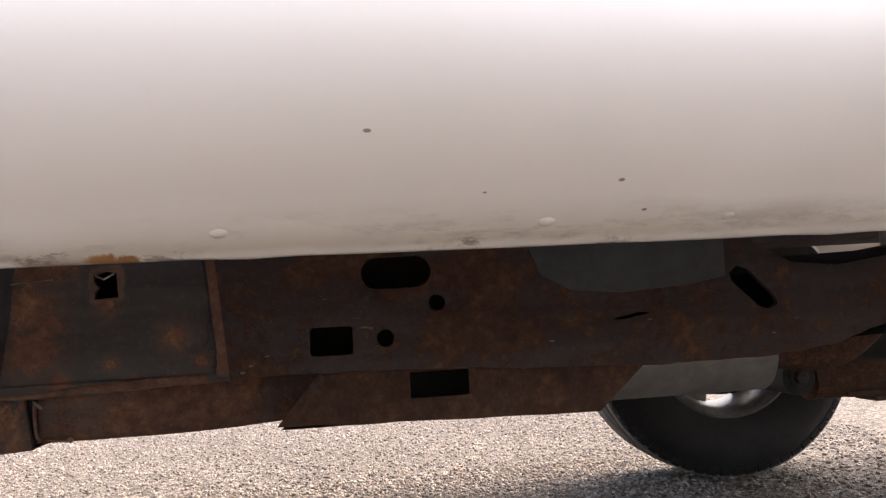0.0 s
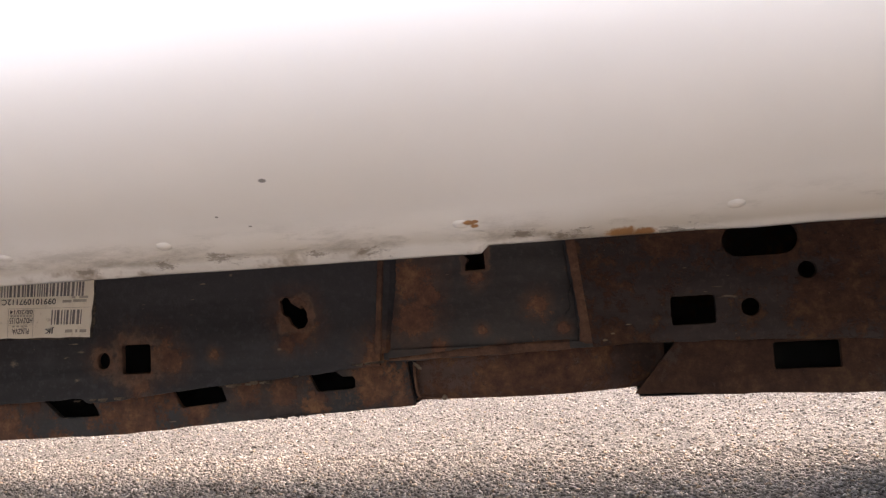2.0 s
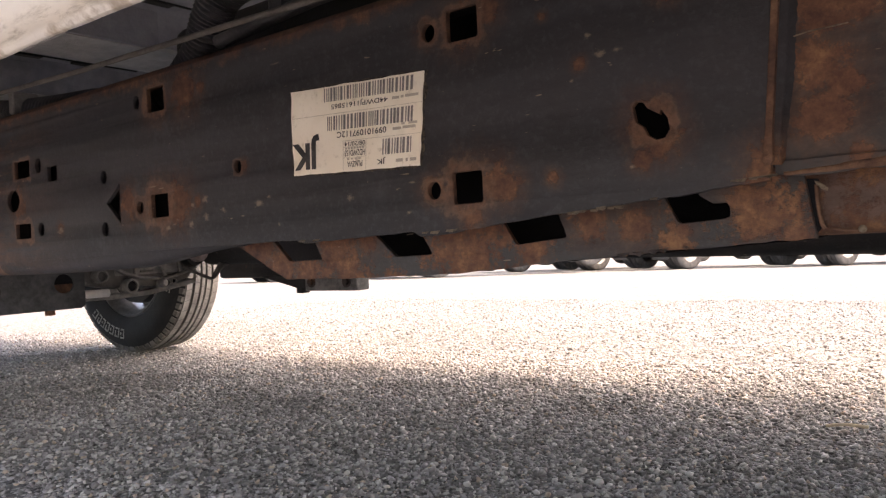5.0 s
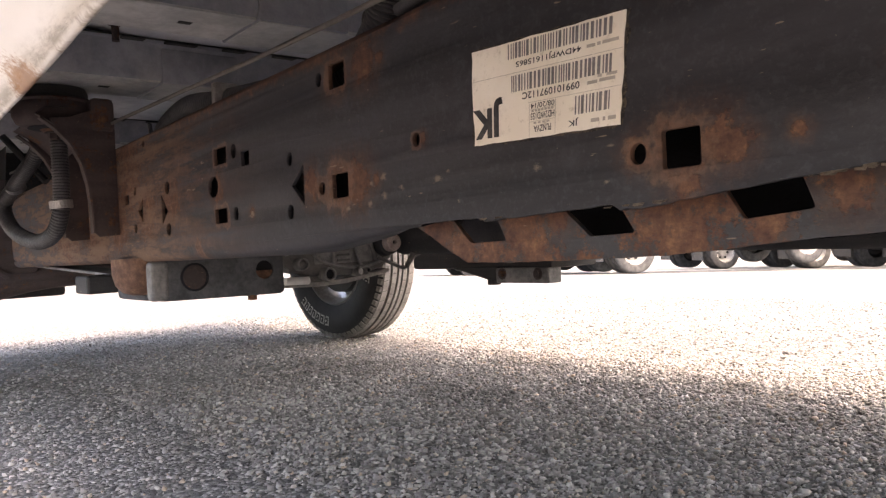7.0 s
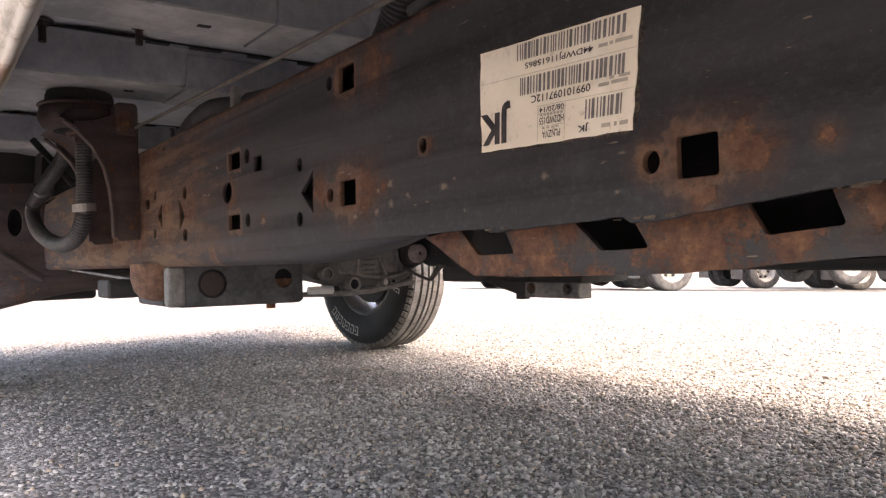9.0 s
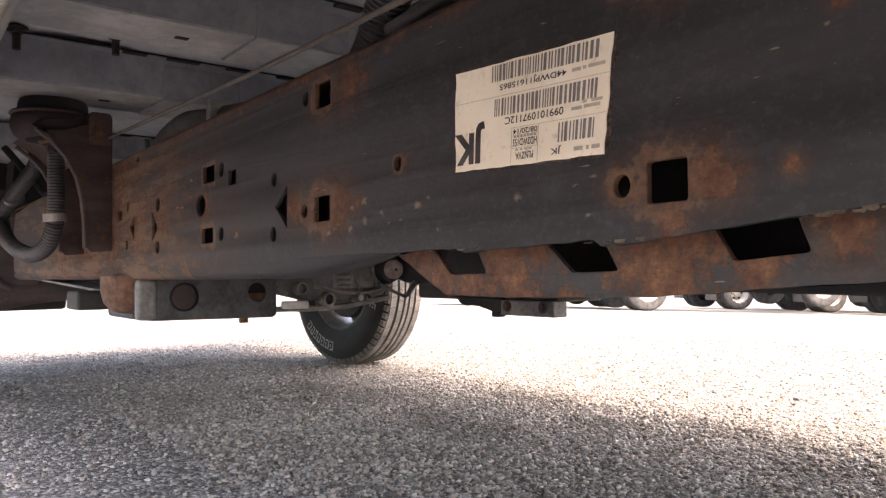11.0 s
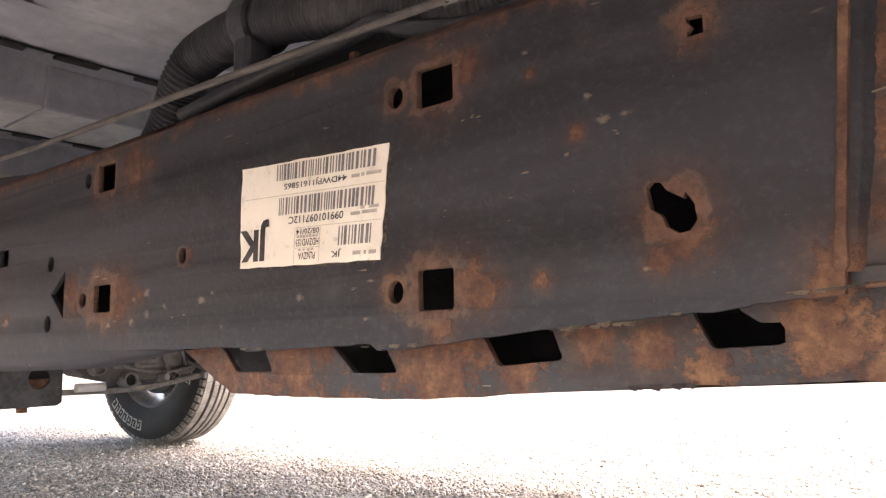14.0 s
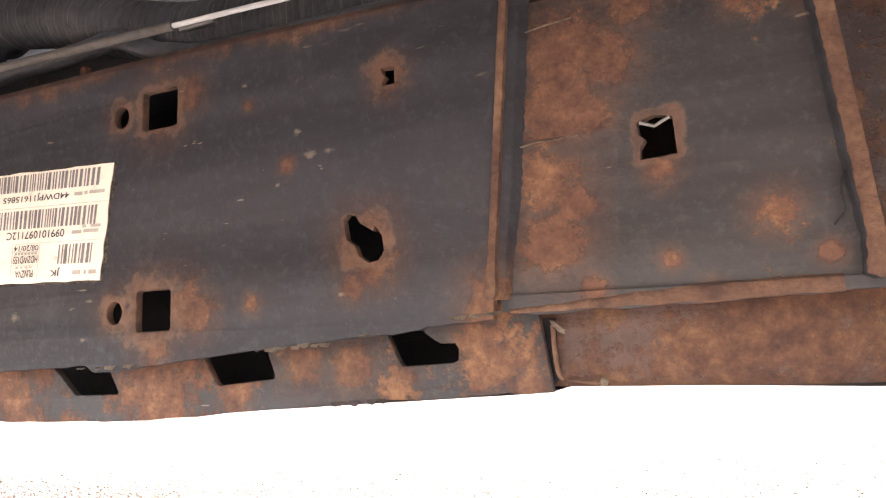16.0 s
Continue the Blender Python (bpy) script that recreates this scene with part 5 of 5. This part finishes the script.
    part("sump_face", smooth(part_mesh(block(-1.60, 1.052, 0.415, -1.588, 1.20, 0.470, 0.004)), 40), CAST, gear)
    for k in range(4):
        part("fin", block(-1.589, 1.108, 0.420 + 0.011 * k, -1.585, 1.138, 0.4245 + 0.011 * k, 0.001), CAST_SHADED, gear)
    for yy, zz, r, inside in ((1.017, 0.418, 0.0135, CAST_SHADED), (1.079, 0.394, 0.0150, HOLLOW_SHADE), (1.156, 0.395, 0.0105, STEEL), (1.175, 0.397, 0.0070, HOLLOW_SHADE)):
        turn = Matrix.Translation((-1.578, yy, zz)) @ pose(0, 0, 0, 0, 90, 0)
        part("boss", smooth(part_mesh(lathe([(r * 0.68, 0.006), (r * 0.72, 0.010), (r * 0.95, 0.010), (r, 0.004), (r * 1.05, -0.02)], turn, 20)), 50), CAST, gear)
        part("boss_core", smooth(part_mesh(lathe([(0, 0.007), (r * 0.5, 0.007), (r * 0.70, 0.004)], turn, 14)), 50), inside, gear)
    turn = Matrix.Translation((-1.57, 1.231, 0.455)) @ pose(0, 0, 0, 0, 90, 0)
    hub = part("output_hub", smooth(part_mesh(lathe([(0.004, 0.018), (0.005, 0.024), (0.008, 0.024), (0.010, 0.022), (0.0185, 0.021), (0.0205, 0.014), (0.0205, -0.02)], turn, 28)), 45), HUB, gear, "pinkish rusty output hub")
    part("hub_bore", lathe([(0, 0.018), (0.0048, 0.018)], turn, 12), HOLLOW_SHADE, hub)
    part("hub_collar", smooth(part_mesh(lathe([(0.0205, 0.004), (0.027, 0.003), (0.029, -0.004), (0.029, -0.03)], turn, 28)), 45), DARK_STEEL, gear)
    part("shift_lever", tube(curved([(-1.57, 1.20, 0.425), (-1.56, 1.245, 0.402), (-1.55, 1.262, 0.398), (-1.54, 1.285, 0.425), (-1.53, 1.33, 0.43)], 8), 0.0036, 8), CAST_SHADED, gear)
    part("shift_bracket", tube([(-1.55, 1.262, 0.40), (-1.55, 1.29, 0.44)], 0.005, 6), CAST_SHADED, gear)
    tie = plate([(0.80, 0.3765), (1.05, 0.3695), (1.124, 0.3715), (1.174, 0.3785), (1.24, 0.3885), (1.24, 0.398), (1.17, 0.388), (1.12, 0.382), (1.05, 0.380), (0.80, 0.387)], [], 0.0, 0.03, 0.002)
    for v in tie.vertices:
        v.co = Vector((-1.585 - v.co.y, v.co.x, v.co.z))
    part("tie_bar", smooth(tie, 30), CAST, TRUCK, "dusty steel tie bar under the gearbox")
    part("cross_tube", smooth(part_mesh(tube([(-1.572, 0.975, 0.3855), (-1.572, 1.028, 0.3845)], 0.0082, 14))), ROD_WHITE, TRUCK, "short pale plastic tube")
    # hanger plate of the far side
    far = part("far_hanger", smooth(part_mesh(block(-2.20, 1.76, 0.366, -1.575, 1.95, 0.46, 0.01)), 40), DARK_STEEL, TRUCK, "dark steel hanger below the far rail")
    part("hanger_plate", block(-1.783, 1.748, 0.326, -1.576, 1.80, 0.369, 0.004), CAST, far, "pale scuffed hanger plate")
    part("hanger_arm", plate([(-1.99, 0.372), (-1.815, 0.333), (-1.775, 0.333), (-1.775, 0.372)], [], 1.75, 0.03, 0.002), DARK_STEEL, far)
    part("hanger_tab", block(-1.822, 1.748, 0.319, -1.795, 1.78, 0.336, 0.003), DARK_STEEL, far)
    for hx in (-1.755, -1.615):
        part("hanger_bolt", bolt((hx, 1.749, 0.352), (0, -1, 0), 0.011, 0.010), DARK_RUST, far)
    # far rail, drive shaft, muffler and exhaust
    part("far_rail", sweep([(2.02, 0.44), (1.95, 0.44), (1.95, 0.60), (2.02, 0.60)], [-2.3, -1.0, 0.2, 0.6, 1.1, 2.2], lambda xx, y, z: (xx, y, z + (0.0 if xx < 0.3 else 0.1 if xx < 0.9 else 0.26)), True), DARK_STEEL, TRUCK, "black chassis rail of the far side")
    part("muffler", smooth(part_mesh(tube(curved([(0.05, 1.2, 0.437), (0.16, 1.2, 0.437), (0.44, 1.2, 0.437), (0.50, 1.2, 0.437)], 6), 0.062, 24, None)), 50), PIPE, TRUCK, "pale grey muffler behind the rail")
    part("exhaust_pipe", smooth(part_mesh(tube(curved([(0.48, 1.2, 0.44), (0.62, 1.2, 0.43), (0.75, 1.2, 0.52), (0.99, 1.2, 0.60), (1.3, 1.25, 0.55), (2.0, 1.3, 0.5)], 8), 0.03, 14)), 60), RUSTY, TRUCK, "brown exhaust pipe")
    part("drive_shaft", smooth(part_mesh(tube([(-1.6, 1.30, 0.47), (0.9, 1.41, 0.43)], 0.045, 18)), 60), DARK_STEEL, TRUCK, "dark propeller shaft")
    sp = part("leaf_spring", smooth(part_mesh(tube([(0.87, 1.69, 0.330), (0.90, 1.69, 0.331), (1.75, 1.69, 0.345)], 0.046, 18)), 50), LOWER_RUST, TRUCK, "rust-brown spring bracket over the rear axle")
    for k in range(1, 3):
        part("spring_leaf", block(0.88 + 0.06 * k, 1.655, 0.300 - 0.012 * k, 1.75 - 0.06 * k, 1.725, 0.3115 - 0.012 * k, 0.003), LOWER_RUST, sp)
    part("spring_eye", smooth(part_mesh(tube([(0.82, 1.63, 0.340), (0.82, 1.75, 0.340)], 0.036, 18)), 50), DARK_STEEL, sp)
    part("eye_bolt", bolt((0.82, 1.628, 0.340), (0, -1, 0), 0.014, 0.012), DARK_RUST, sp)
    part("shackle_plate", block(0.795, 1.76, 0.315, 0.845, 1.77, 0.46, 0.008, 2), DARK_RUST, sp)
    part("fuel_tank_edge", smooth(part_mesh(block(0.27, 0.86, 0.565, 0.70, 1.10, 0.68, 0.03, 4)), 40), ARM, TRUCK, "dusty brown fuel tank edge")
    hang = part("pipe_hanger", tube([(0.38, 0.86, 0.528), (0.52, 0.86, 0.545)], 0.010, 10), RUSTY, TRUCK, "rusty pipe hanger with a bright clamp")
    part("hanger_clamp", block(0.462, 0.845, 0.545, 0.49, 0.87, 0.568, 0.003), STEEL, hang)
    part("inner_fender", smooth(part_mesh(sweep([(0.33, 0.45), (0.60, 0.62), (0.62, 0.95), (0.33, 1.1)], [-4.3, -3.99, -3.2, -2.5, -2.3], None)), 40), DARK_STEEL, TRUCK, "black inner fender liner")
    part("firewall", block(-2.62, 0.34, 0.60, -2.56, 2.46, 1.2, 0.01), DARK_STEEL, TRUCK, "dark cab bulkhead")
    br2 = [(0.36, 0.64), (0.36, 0.40), (0.44, 0.372), (0.55, 0.385), (0.66, 0.43), (0.70, 0.50), (0.66, 0.60), (0.60, 0.66)]
    me = plate(br2, [oval(0.545, 0.560, 0.016, 0.034)], 0.0, 0.012, 0.003)
    for v in me.vertices:
        v.co = Vector((-2.30 - v.co.y, v.co.x, v.co.z))
    arm = part("control_arm", smooth(me, 30), ARM, TRUCK, "brown front suspension bracket and arm")
    part("arm_tube", smooth(part_mesh(tube(curved([(-2.31, 0.36, 0.345), (-2.31, 0.55, 0.390), (-2.34, 0.70, 0.415), (-2.40, 0.95, 0.42)], 8), 0.032, 12)), 50), ARM, arm)
    part("arm_rib", tube([(-2.292, 0.44, 0.54), (-2.292, 0.60, 0.415)], 0.008, 6), ARM, arm)
    part("splash_shield", block(-2.46, 0.30, 0.36, -2.42, 0.75, 0.80, 0.01), DARK_STEEL, TRUCK, "black splash shield behind the front wheel")
    part("bracket_strut", tube([(-1.62, 0.50, 0.66), (-1.56, 0.55, 0.58)], 0.006, 8), DARK_STEEL, TRUCK, "thin dark strut under the floor")
    part("engine_block", smooth(part_mesh(block(-3.9, 0.75, 0.50, -2.5, 2.0, 0.95, 0.06, 3)), 40), DARK_STEEL, TRUCK, "dark underside of the engine")
    part("front_subframe", smooth(part_mesh(block(-3.35, 0.62, 0.40, -3.15, 2.15, 0.48, 0.02, 3)), 40), DARK_STEEL, TRUCK, "dark front crossmember")


running_gear()


def wheel(x, y_in, name_label, marked=False, steer=0):
    """A wheel with its inner side at y_in; the tyre's width runs towards +y."""
    R, W = 0.402, 0.245
    turn = Matrix.Translation((x, y_in + W / 2, R - 0.006)) @ pose(0, 0, 0, 0, 0, steer) @ pose(0, -W / 2, 0)
    turn = turn @ pose(0, 0, 0, -90, 0, 0)
    hub = part("wheel", smooth(part_mesh(lathe([(0, 0.03), (0.06, 0.03), (0.07, 0.05), (0.165, 0.055), (0.170, 0.10), (0.06, 0.12), (0, 0.12)], turn, 32)), 40), DARK_STEEL, TRUCK, name_label)
    side_in = [(0.222, 0.030), (0.232, 0.018), (0.250, 0.010), (0.285, 0.001), (0.315, -0.004), (0.340, -0.002), (0.362, 0.008), (0.380, 0.020), (0.391, 0.028)]
    tread = [(0.391, 0.028)]
    edges = [(0.030, 0.063), (0.077, 0.104), (0.116, 0.134), (0.146, 0.170), (0.184, 0.217)]
    for k, (a, b) in enumerate(edges):
        r = 0.4015 - 0.004 * ((a + b) / 2 - 0.123) ** 2 / 0.01
        tread += [(r, a), (r, b)]
        if k < len(edges) - 1:
            tread += [(r - 0.0095, b + 0.0012), (r - 0.0095, edges[k + 1][0] - 0.0012)]
    tread.append((0.391, 0.219))
    bm = lathe(side_in + tread[1:-1] + [(a, W - b) for a, b in side_in[::-1]], turn, 96)
    me = part_mesh(bm)
    ob = part("tyre", smooth(me, 25), RUBBER, hub, "black all-terrain tyre with dusty tread ribs")
    me.materials.append(TREAD)
    me.materials.append(GROOVE_SHADE)
    inv = turn.inverted()
    for p in me.polygons:
        c = inv @ p.center
        r = math.hypot(c.x, c.y)
        if r > 0.385:
            p.material_index = 1 if r > 0.394 else 2
    # shoulder blocks
    bm = bmesh.new()
    for k in range(64):
        a = 2 * math.pi * k / 64
        rot = turn @ Matrix.Rotation(a, 4, "Z")
        for h0, h1, r0, r1 in ((0.012, 0.030, 0.372, 0.3955), (0.215, 0.233, 0.372, 0.3955)):
            inner = h0 if h0 < 0.1 else h1
            pts = [(r0, inner), (r1 - 0.006, inner + (0.006 if h0 < 0.1 else -0.006)), (r1, h1 if h0 < 0.1 else h0), (r0, h1 if h0 < 0.1 else h0)]
            va = [bm.verts.new(rot @ Vector((r, -0.013, h))) for r, h in pts]
            vb = [bm.verts.new(rot @ Vector((r, 0.013, h))) for r, h in pts]
            for j in range(4):
                i = (j + 1) % 4
                bm.faces.new((va[j], va[i], vb[i], vb[j]))
            bm.faces.new(va)
            bm.faces.new(vb[::-1])
    tagged(part("shoulder_tread", bm, TREAD if marked else RUBBER, hub), kind="stuff")
    rim = [(0.224, 0.028), (0.230, 0.020), (0.222, 0.016), (0.208, 0.030), (0.200, 0.060), (0.192, 0.10), (0.195, 0.17), (0.215, 0.22), (0.224, 0.225)]
    part("rim", smooth(part_mesh(lathe(rim, turn, 64)), 40), RIM, hub, "silver steel rim")
    for k in range(8):
        a = 2 * math.pi * (k + 0.3) / 8
        rot = turn @ Matrix.Rotation(a, 4, "Z")
        bm = block(0.06, -0.032, 0.150, 0.196, 0.032, 0.172, 0.008)
        bm.transform(rot)
        part("spoke", bm, RIM, hub)
    bm = bmesh.new()
    for k, (a, b) in enumerate(edges):
        r = 0.4019 - 0.004 * ((a + b) / 2 - 0.123) ** 2 / 0.01
        for j in range(48):
            t0 = 2 * math.pi * (j + 0.37 * k) / 48
            pts = [(t0, a), (t0 + 0.010, (a + b) / 2), (t0 + 0.018, b)] if k % 2 else [(t0 + 0.018, a), (t0 + 0.010, (a + b) / 2), (t0, b)]
            for (u0, h0), (u1, h1) in zip(pts, pts[1:]):
                bm.faces.new([bm.verts.new(turn @ Vector((r * math.cos(u), r * math.sin(u), h))) for u, h in ((u0, h0), (u0 + 0.0045, h0), (u1 + 0.0045, h1), (u1, h1))])
    tagged(part("tread_sipe", bm, GROOVE_SHADE, hub), kind="stuff")
    if not marked:
        return hub
    # raised white marks on the inner sidewall
    rng = random.Random(9)
    bm = bmesh.new()
    for start in (94, 214, 334):
        a = start
        for k in range(7):
            wdt = rng.choice((4.6, 5.2, 5.8))
            for r0, r1, b0, b1 in ((0.287, 0.334, a, a + 1.5), (0.287, 0.295, a, a + wdt), (0.326, 0.334, a, a + wdt), (0.304, 0.334 if k % 2 else 0.318, a + wdt - 1.5, a + wdt)):
                vs = []
                for r, b in ((r0, b0), (r1, b0), (r1, b1), (r0, b1)):
                    h = -0.0052 if r > 0.31 else -0.0042
                    vs.append(bm.verts.new(turn @ Vector((r * math.cos(radians(b)), r * math.sin(radians(b)), h))))
                bm.faces.new(vs)
            a += wdt + 1.5
    tagged(part("sidewall_mark", bm, LETTER, hub, "white outline marks on the sidewall"), kind="stuff")
    return hub


wheel(-3.50, 2.184, "far front wheel with a black tyre, turned a little", True, 6.6)
wheel(0.99, 2.25, "far rear wheel with a black tyre")
wheel(-3.49, 0.31, "near front wheel with a black tyre")
wheel(0.99, 0.31, "near rear wheel with a black tyre")


# ---- the truck's upper body ----
def upper_body():
    def arch(cx, r=0.50, z0=0.62):
        a0 = math.asin((z0 - 0.40) / r)
        return [(cx + r * math.cos(a), 0.40 + r * math.sin(a)) for a in (a0 + (math.pi - 2 * a0) * k / 12 for k in range(13))]
    out = [(-4.45, 0.62)] + arch(-3.49)[::-1] + [(-2.4, 0.70), (0.2, 0.70)] + arch(0.99)[::-1] + [(2.25, 0.62), (2.3, 1.25), (0.2, 1.28), (-0.1, 1.30), (-0.25, 1.92), (-1.8, 1.95), (-2.5, 1.32), (-4.3, 1.18), (-4.5, 0.95)]
    win = [[(-2.25, 1.36), (-1.75, 1.83), (-1.25, 1.85), (-1.25, 1.36)], [(-1.15, 1.36), (-1.15, 1.85), (-0.38, 1.83), (-0.28, 1.36)]]
    for y in (0.338, 2.44):
        side = part("body_side", plate(out, win, y, 0.05, 0.006), WHITE, TRUCK, "white painted truck body side")
        for w in win:
            part("side_window", plate(w, [], y + 0.02, 0.006), GLASS_DARK, side)
    top = [(-4.5, 0.95), (-4.3, 1.18), (-2.5, 1.32), (-1.8, 1.95), (-0.25, 1.92), (-0.1, 1.30), (0.2, 1.28), (2.3, 1.25), (2.25, 0.62)]
    bm = bmesh.new()
    rows = [[bm.verts.new((x, y, z)) for y in (0.335, 2.485)] for x, z in top] 
    for a, b in zip(rows, rows[1:]):
        bm.faces.new((a[0], a[1], b[1], b[0]))
    part("body_top", bm, WHITE, TRUCK, "white hood, cab roof and bed cover")
    part("front_bumper", smooth(part_mesh(block(-4.62, 0.35, 0.55, -4.46, 2.47, 0.80, 0.04, 3))), RIM, TRUCK, "chrome front bumper")


upper_body()


# ---- parked vehicles across the lot ----
def parked_car(at, turn, colour, label, big=1.0):
    car = thing("parked_car", (0, 0, 0), label, "car", "parked vehicles")
    L, Wd = 4.6 * big, 1.8 * big
    paint = dusty("car_paint", tuple(c * 0.85 for c in colour), colour, 0.35, 2, depth=0.0)
    prof = [(-L / 2, 0.42), (-L / 2 + 0.05, 0.75), (-L * 0.28, 0.95), (-L * 0.12, 1.42), (L * 0.22, 1.45), (L * 0.36, 1.0), (L / 2 - 0.03, 0.92), (L / 2, 0.40), (L * 0.30 + 0.40, 0.30), (L * 0.30 + 0.34, 0.55), (L * 0.30, 0.72), (L * 0.30 - 0.34, 0.55), (L * 0.30 - 0.40, 0.28),
            (-L * 0.30 + 0.40, 0.28), (-L * 0.30 + 0.34, 0.55), (-L * 0.30, 0.72), (-L * 0.30 - 0.34, 0.55), (-L * 0.30 - 0.40, 0.30)]
    prof = [(x, z * big) for x, z in prof]
    me = plate(prof, [], -Wd / 2, Wd, 0.05)
    part("body", smooth(me, 40), paint, car)
    for sx in (-1, 1):
        for sy in (-1, 1):
            m = Matrix.Translation((sx * L * 0.30, sy * (Wd / 2 - 0.11), 0.335 * big)) @ pose(0, 0, 0, 90 * sy, 0, 0)
            w = part("wheel", smooth(part_mesh(lathe([(0.20 * big, 0.11), (0.22 * big, 0.12), (0.30 * big, 0.12), (0.335 * big, 0.08), (0.335 * big, -0.10), (0.2 * big, -0.11)], m, 36)), 40), RUBBER, car)
            part("rim", smooth(part_mesh(lathe([(0, 0.09), (0.05, 0.095), (0.07, 0.08), (0.17 * big, 0.09), (0.19 * big, 0.115), (0.21 * big, 0.11)], m, 30)), 30), RIM, w)
            for k in range(5):
                bm = bmesh.new()
                block(0.09 * big, -0.025, 0.078, 0.165 * big, 0.025, 0.0925, 0.004, 1, bm)
                bm.transform(m @ Matrix.Rotation(2 * math.pi * k / 5, 4, "Z"))
                part("rim_slot", bm, GROOVE_SHADE, w)
    for x0, x1, z0, z1 in ((-L * 0.10, L * 0.04, 1.0, 1.38), (L * 0.06, L * 0.22, 1.0, 1.38)):
        for sy in (-1, 1):
            part("side_window", plate([(x0, z0 * big), (x1, z0 * big), (x1, z1 * big), (x0 + 0.02, z1 * big)], [], sy * (Wd / 2 + 0.002) - 0.004, 0.008), GLASS_DARK, car)
    car.matrix_basis = pose(at[0], at[1], fall(*at), 0, 0, turn)
    return car


def parked_truck(at, turn, track, radius, colour, label):
    """A flat-bed truck seen from behind; at is where its right rear wheel stands, turn the way that it heads."""
    truck = thing("parked_truck", (0, 0, 0), label, "truck", "parked vehicles")
    R = radius
    paint = dusty("truck_paint", tuple(c * 0.85 for c in colour), colour, 0.4, 2, depth=0.0)
    tyre = [(0.56 * R, 0.12), (0.62 * R, 0.135), (0.88 * R, 0.14), (0.96 * R, 0.125), (R, 0.10), (R, 0.03), (0.97 * R, 0.025), (0.97 * R, -0.025), (R, -0.03), (R, -0.10), (0.96 * R, -0.125), (0.88 * R, -0.14), (0.56 * R, -0.12)]
    dish = [(0, 0.02), (0.20 * R, 0.02), (0.22 * R, -0.03), (0.40 * R, -0.05), (0.52 * R, 0.06), (0.57 * R, 0.12), (0.60 * R, 0.135)]
    for x in (0.0, 4.4):
        for y, side in ((0.0, 1), (track, -1)):
            for k in ((0, 1) if x == 0 else (0,)):
                m = Matrix.Translation((x, y + side * 0.33 * k, R)) @ pose(0, 0, 0, 90 * side, 0, 0)
                w = part("wheel", smooth(part_mesh(lathe(tyre, m, 36)), 35), TYRE_FAR, truck)
                part("rim", smooth(part_mesh(lathe(dish, m, 30)), 30), PIPE if k == 0 else DARK_STEEL, w, "pale dished steel rim")
                for j in range(6 if k == 0 else 0):
                    b = bmesh.new()
                    bmesh.ops.create_cone(b, cap_ends=True, segments=8, radius1=0.07 * R, radius2=0.07 * R, depth=0.03, matrix=m @ Matrix.Rotation(math.pi * j / 3, 4, "Z") @ Matrix.Translation((0.34 * R, 0, -0.03)))
                    part("rim_hole", b, GROOVE_SHADE, w)
        part("axle", smooth(part_mesh(tube([(x, 0.1, R), (x, track - 0.1, R)], 0.07, 14)), 50), DARK_STEEL, truck)
    for y in (track / 2 - 0.42, track / 2 + 0.42):
        part("frame_beam", block(-1.0, y - 0.04, R + 0.12, 5.2, y + 0.04, R + 0.36, 0.01), DARK_STEEL, truck)
    for y in (0.16, track - 0.16):
        part("mud_flap", block(-0.78, y - 0.30, 0.30, -0.765, y + 0.30, 0.95, 0.004), GLASS_DARK, truck)
        part("tail_lamp", block(-0.98, y - 0.10, 0.72, -0.90, y + 0.10, 0.84, 0.01), STRAW, truck)
    part("under_bar", block(-1.05, -0.05, 0.62, -0.97, track + 0.05, 0.72, 0.01), STEEL, truck, "galvanised bar under the bed")
    part("bed", block(-1.1, -0.15, 1.12, 3.4, track + 0.15, 1.30, 0.02), paint, truck)
    part("cab", smooth(part_mesh(block(3.5, -0.1, 0.75, 5.4, track + 0.1, 2.45, 0.12, 3)), 40), paint, truck)
    truck.matrix_basis = pose(at[0], at[1], fall(*at), 0, 0, turn)
    return truck


parked_car((-13.6, 13.6), 62, (0.55, 0.55, 0.54), "pale silver car parked across the gravel lot", 1.05)
for spec in [((-10.4, 13.9), 64, 1.9, 0.50, (0.30, 0.30, 0.29), "grey flat-bed truck with dusty tyres across the gravel lot"),
             ((-12.4, 21.0), 64, 2.2, 0.50, (0.62, 0.62, 0.60), "white flat-bed truck with pale rims across the gravel lot"),
             ((-9.8, 21.2), 64, 1.6, 0.50, (0.50, 0.50, 0.48), "pale flat-bed truck with dished rims across the gravel lot"),
             ((-6.6, 19.9), 64, 1.9, 0.50, (0.08, 0.08, 0.09), "black flat-bed truck across the gravel lot"),
             ((-3.0, 20.5), 62, 2.0, 0.50, (0.42, 0.41, 0.38), "beige flat-bed truck across the gravel lot"),
             ((0.4, 21.2), 62, 2.0, 0.50, (0.5, 0.5, 0.5), "grey flat-bed truck with pale rims across the gravel lot")]:
    parked_truck(*spec)


# ---- bits on the gravel ----
stalk = part("dry_stalk", tube(curved([(-0.46, 1.988, 0.012), (-0.43, 1.995, 0.016), (-0.40, 2.005, 0.014), (-0.383, 2.012, 0.011)], 6), 0.0035, 8), STRAW, None)
tagged(stalk, "short dry straw-coloured stalk lying on the gravel", "stalk", kind="thing")
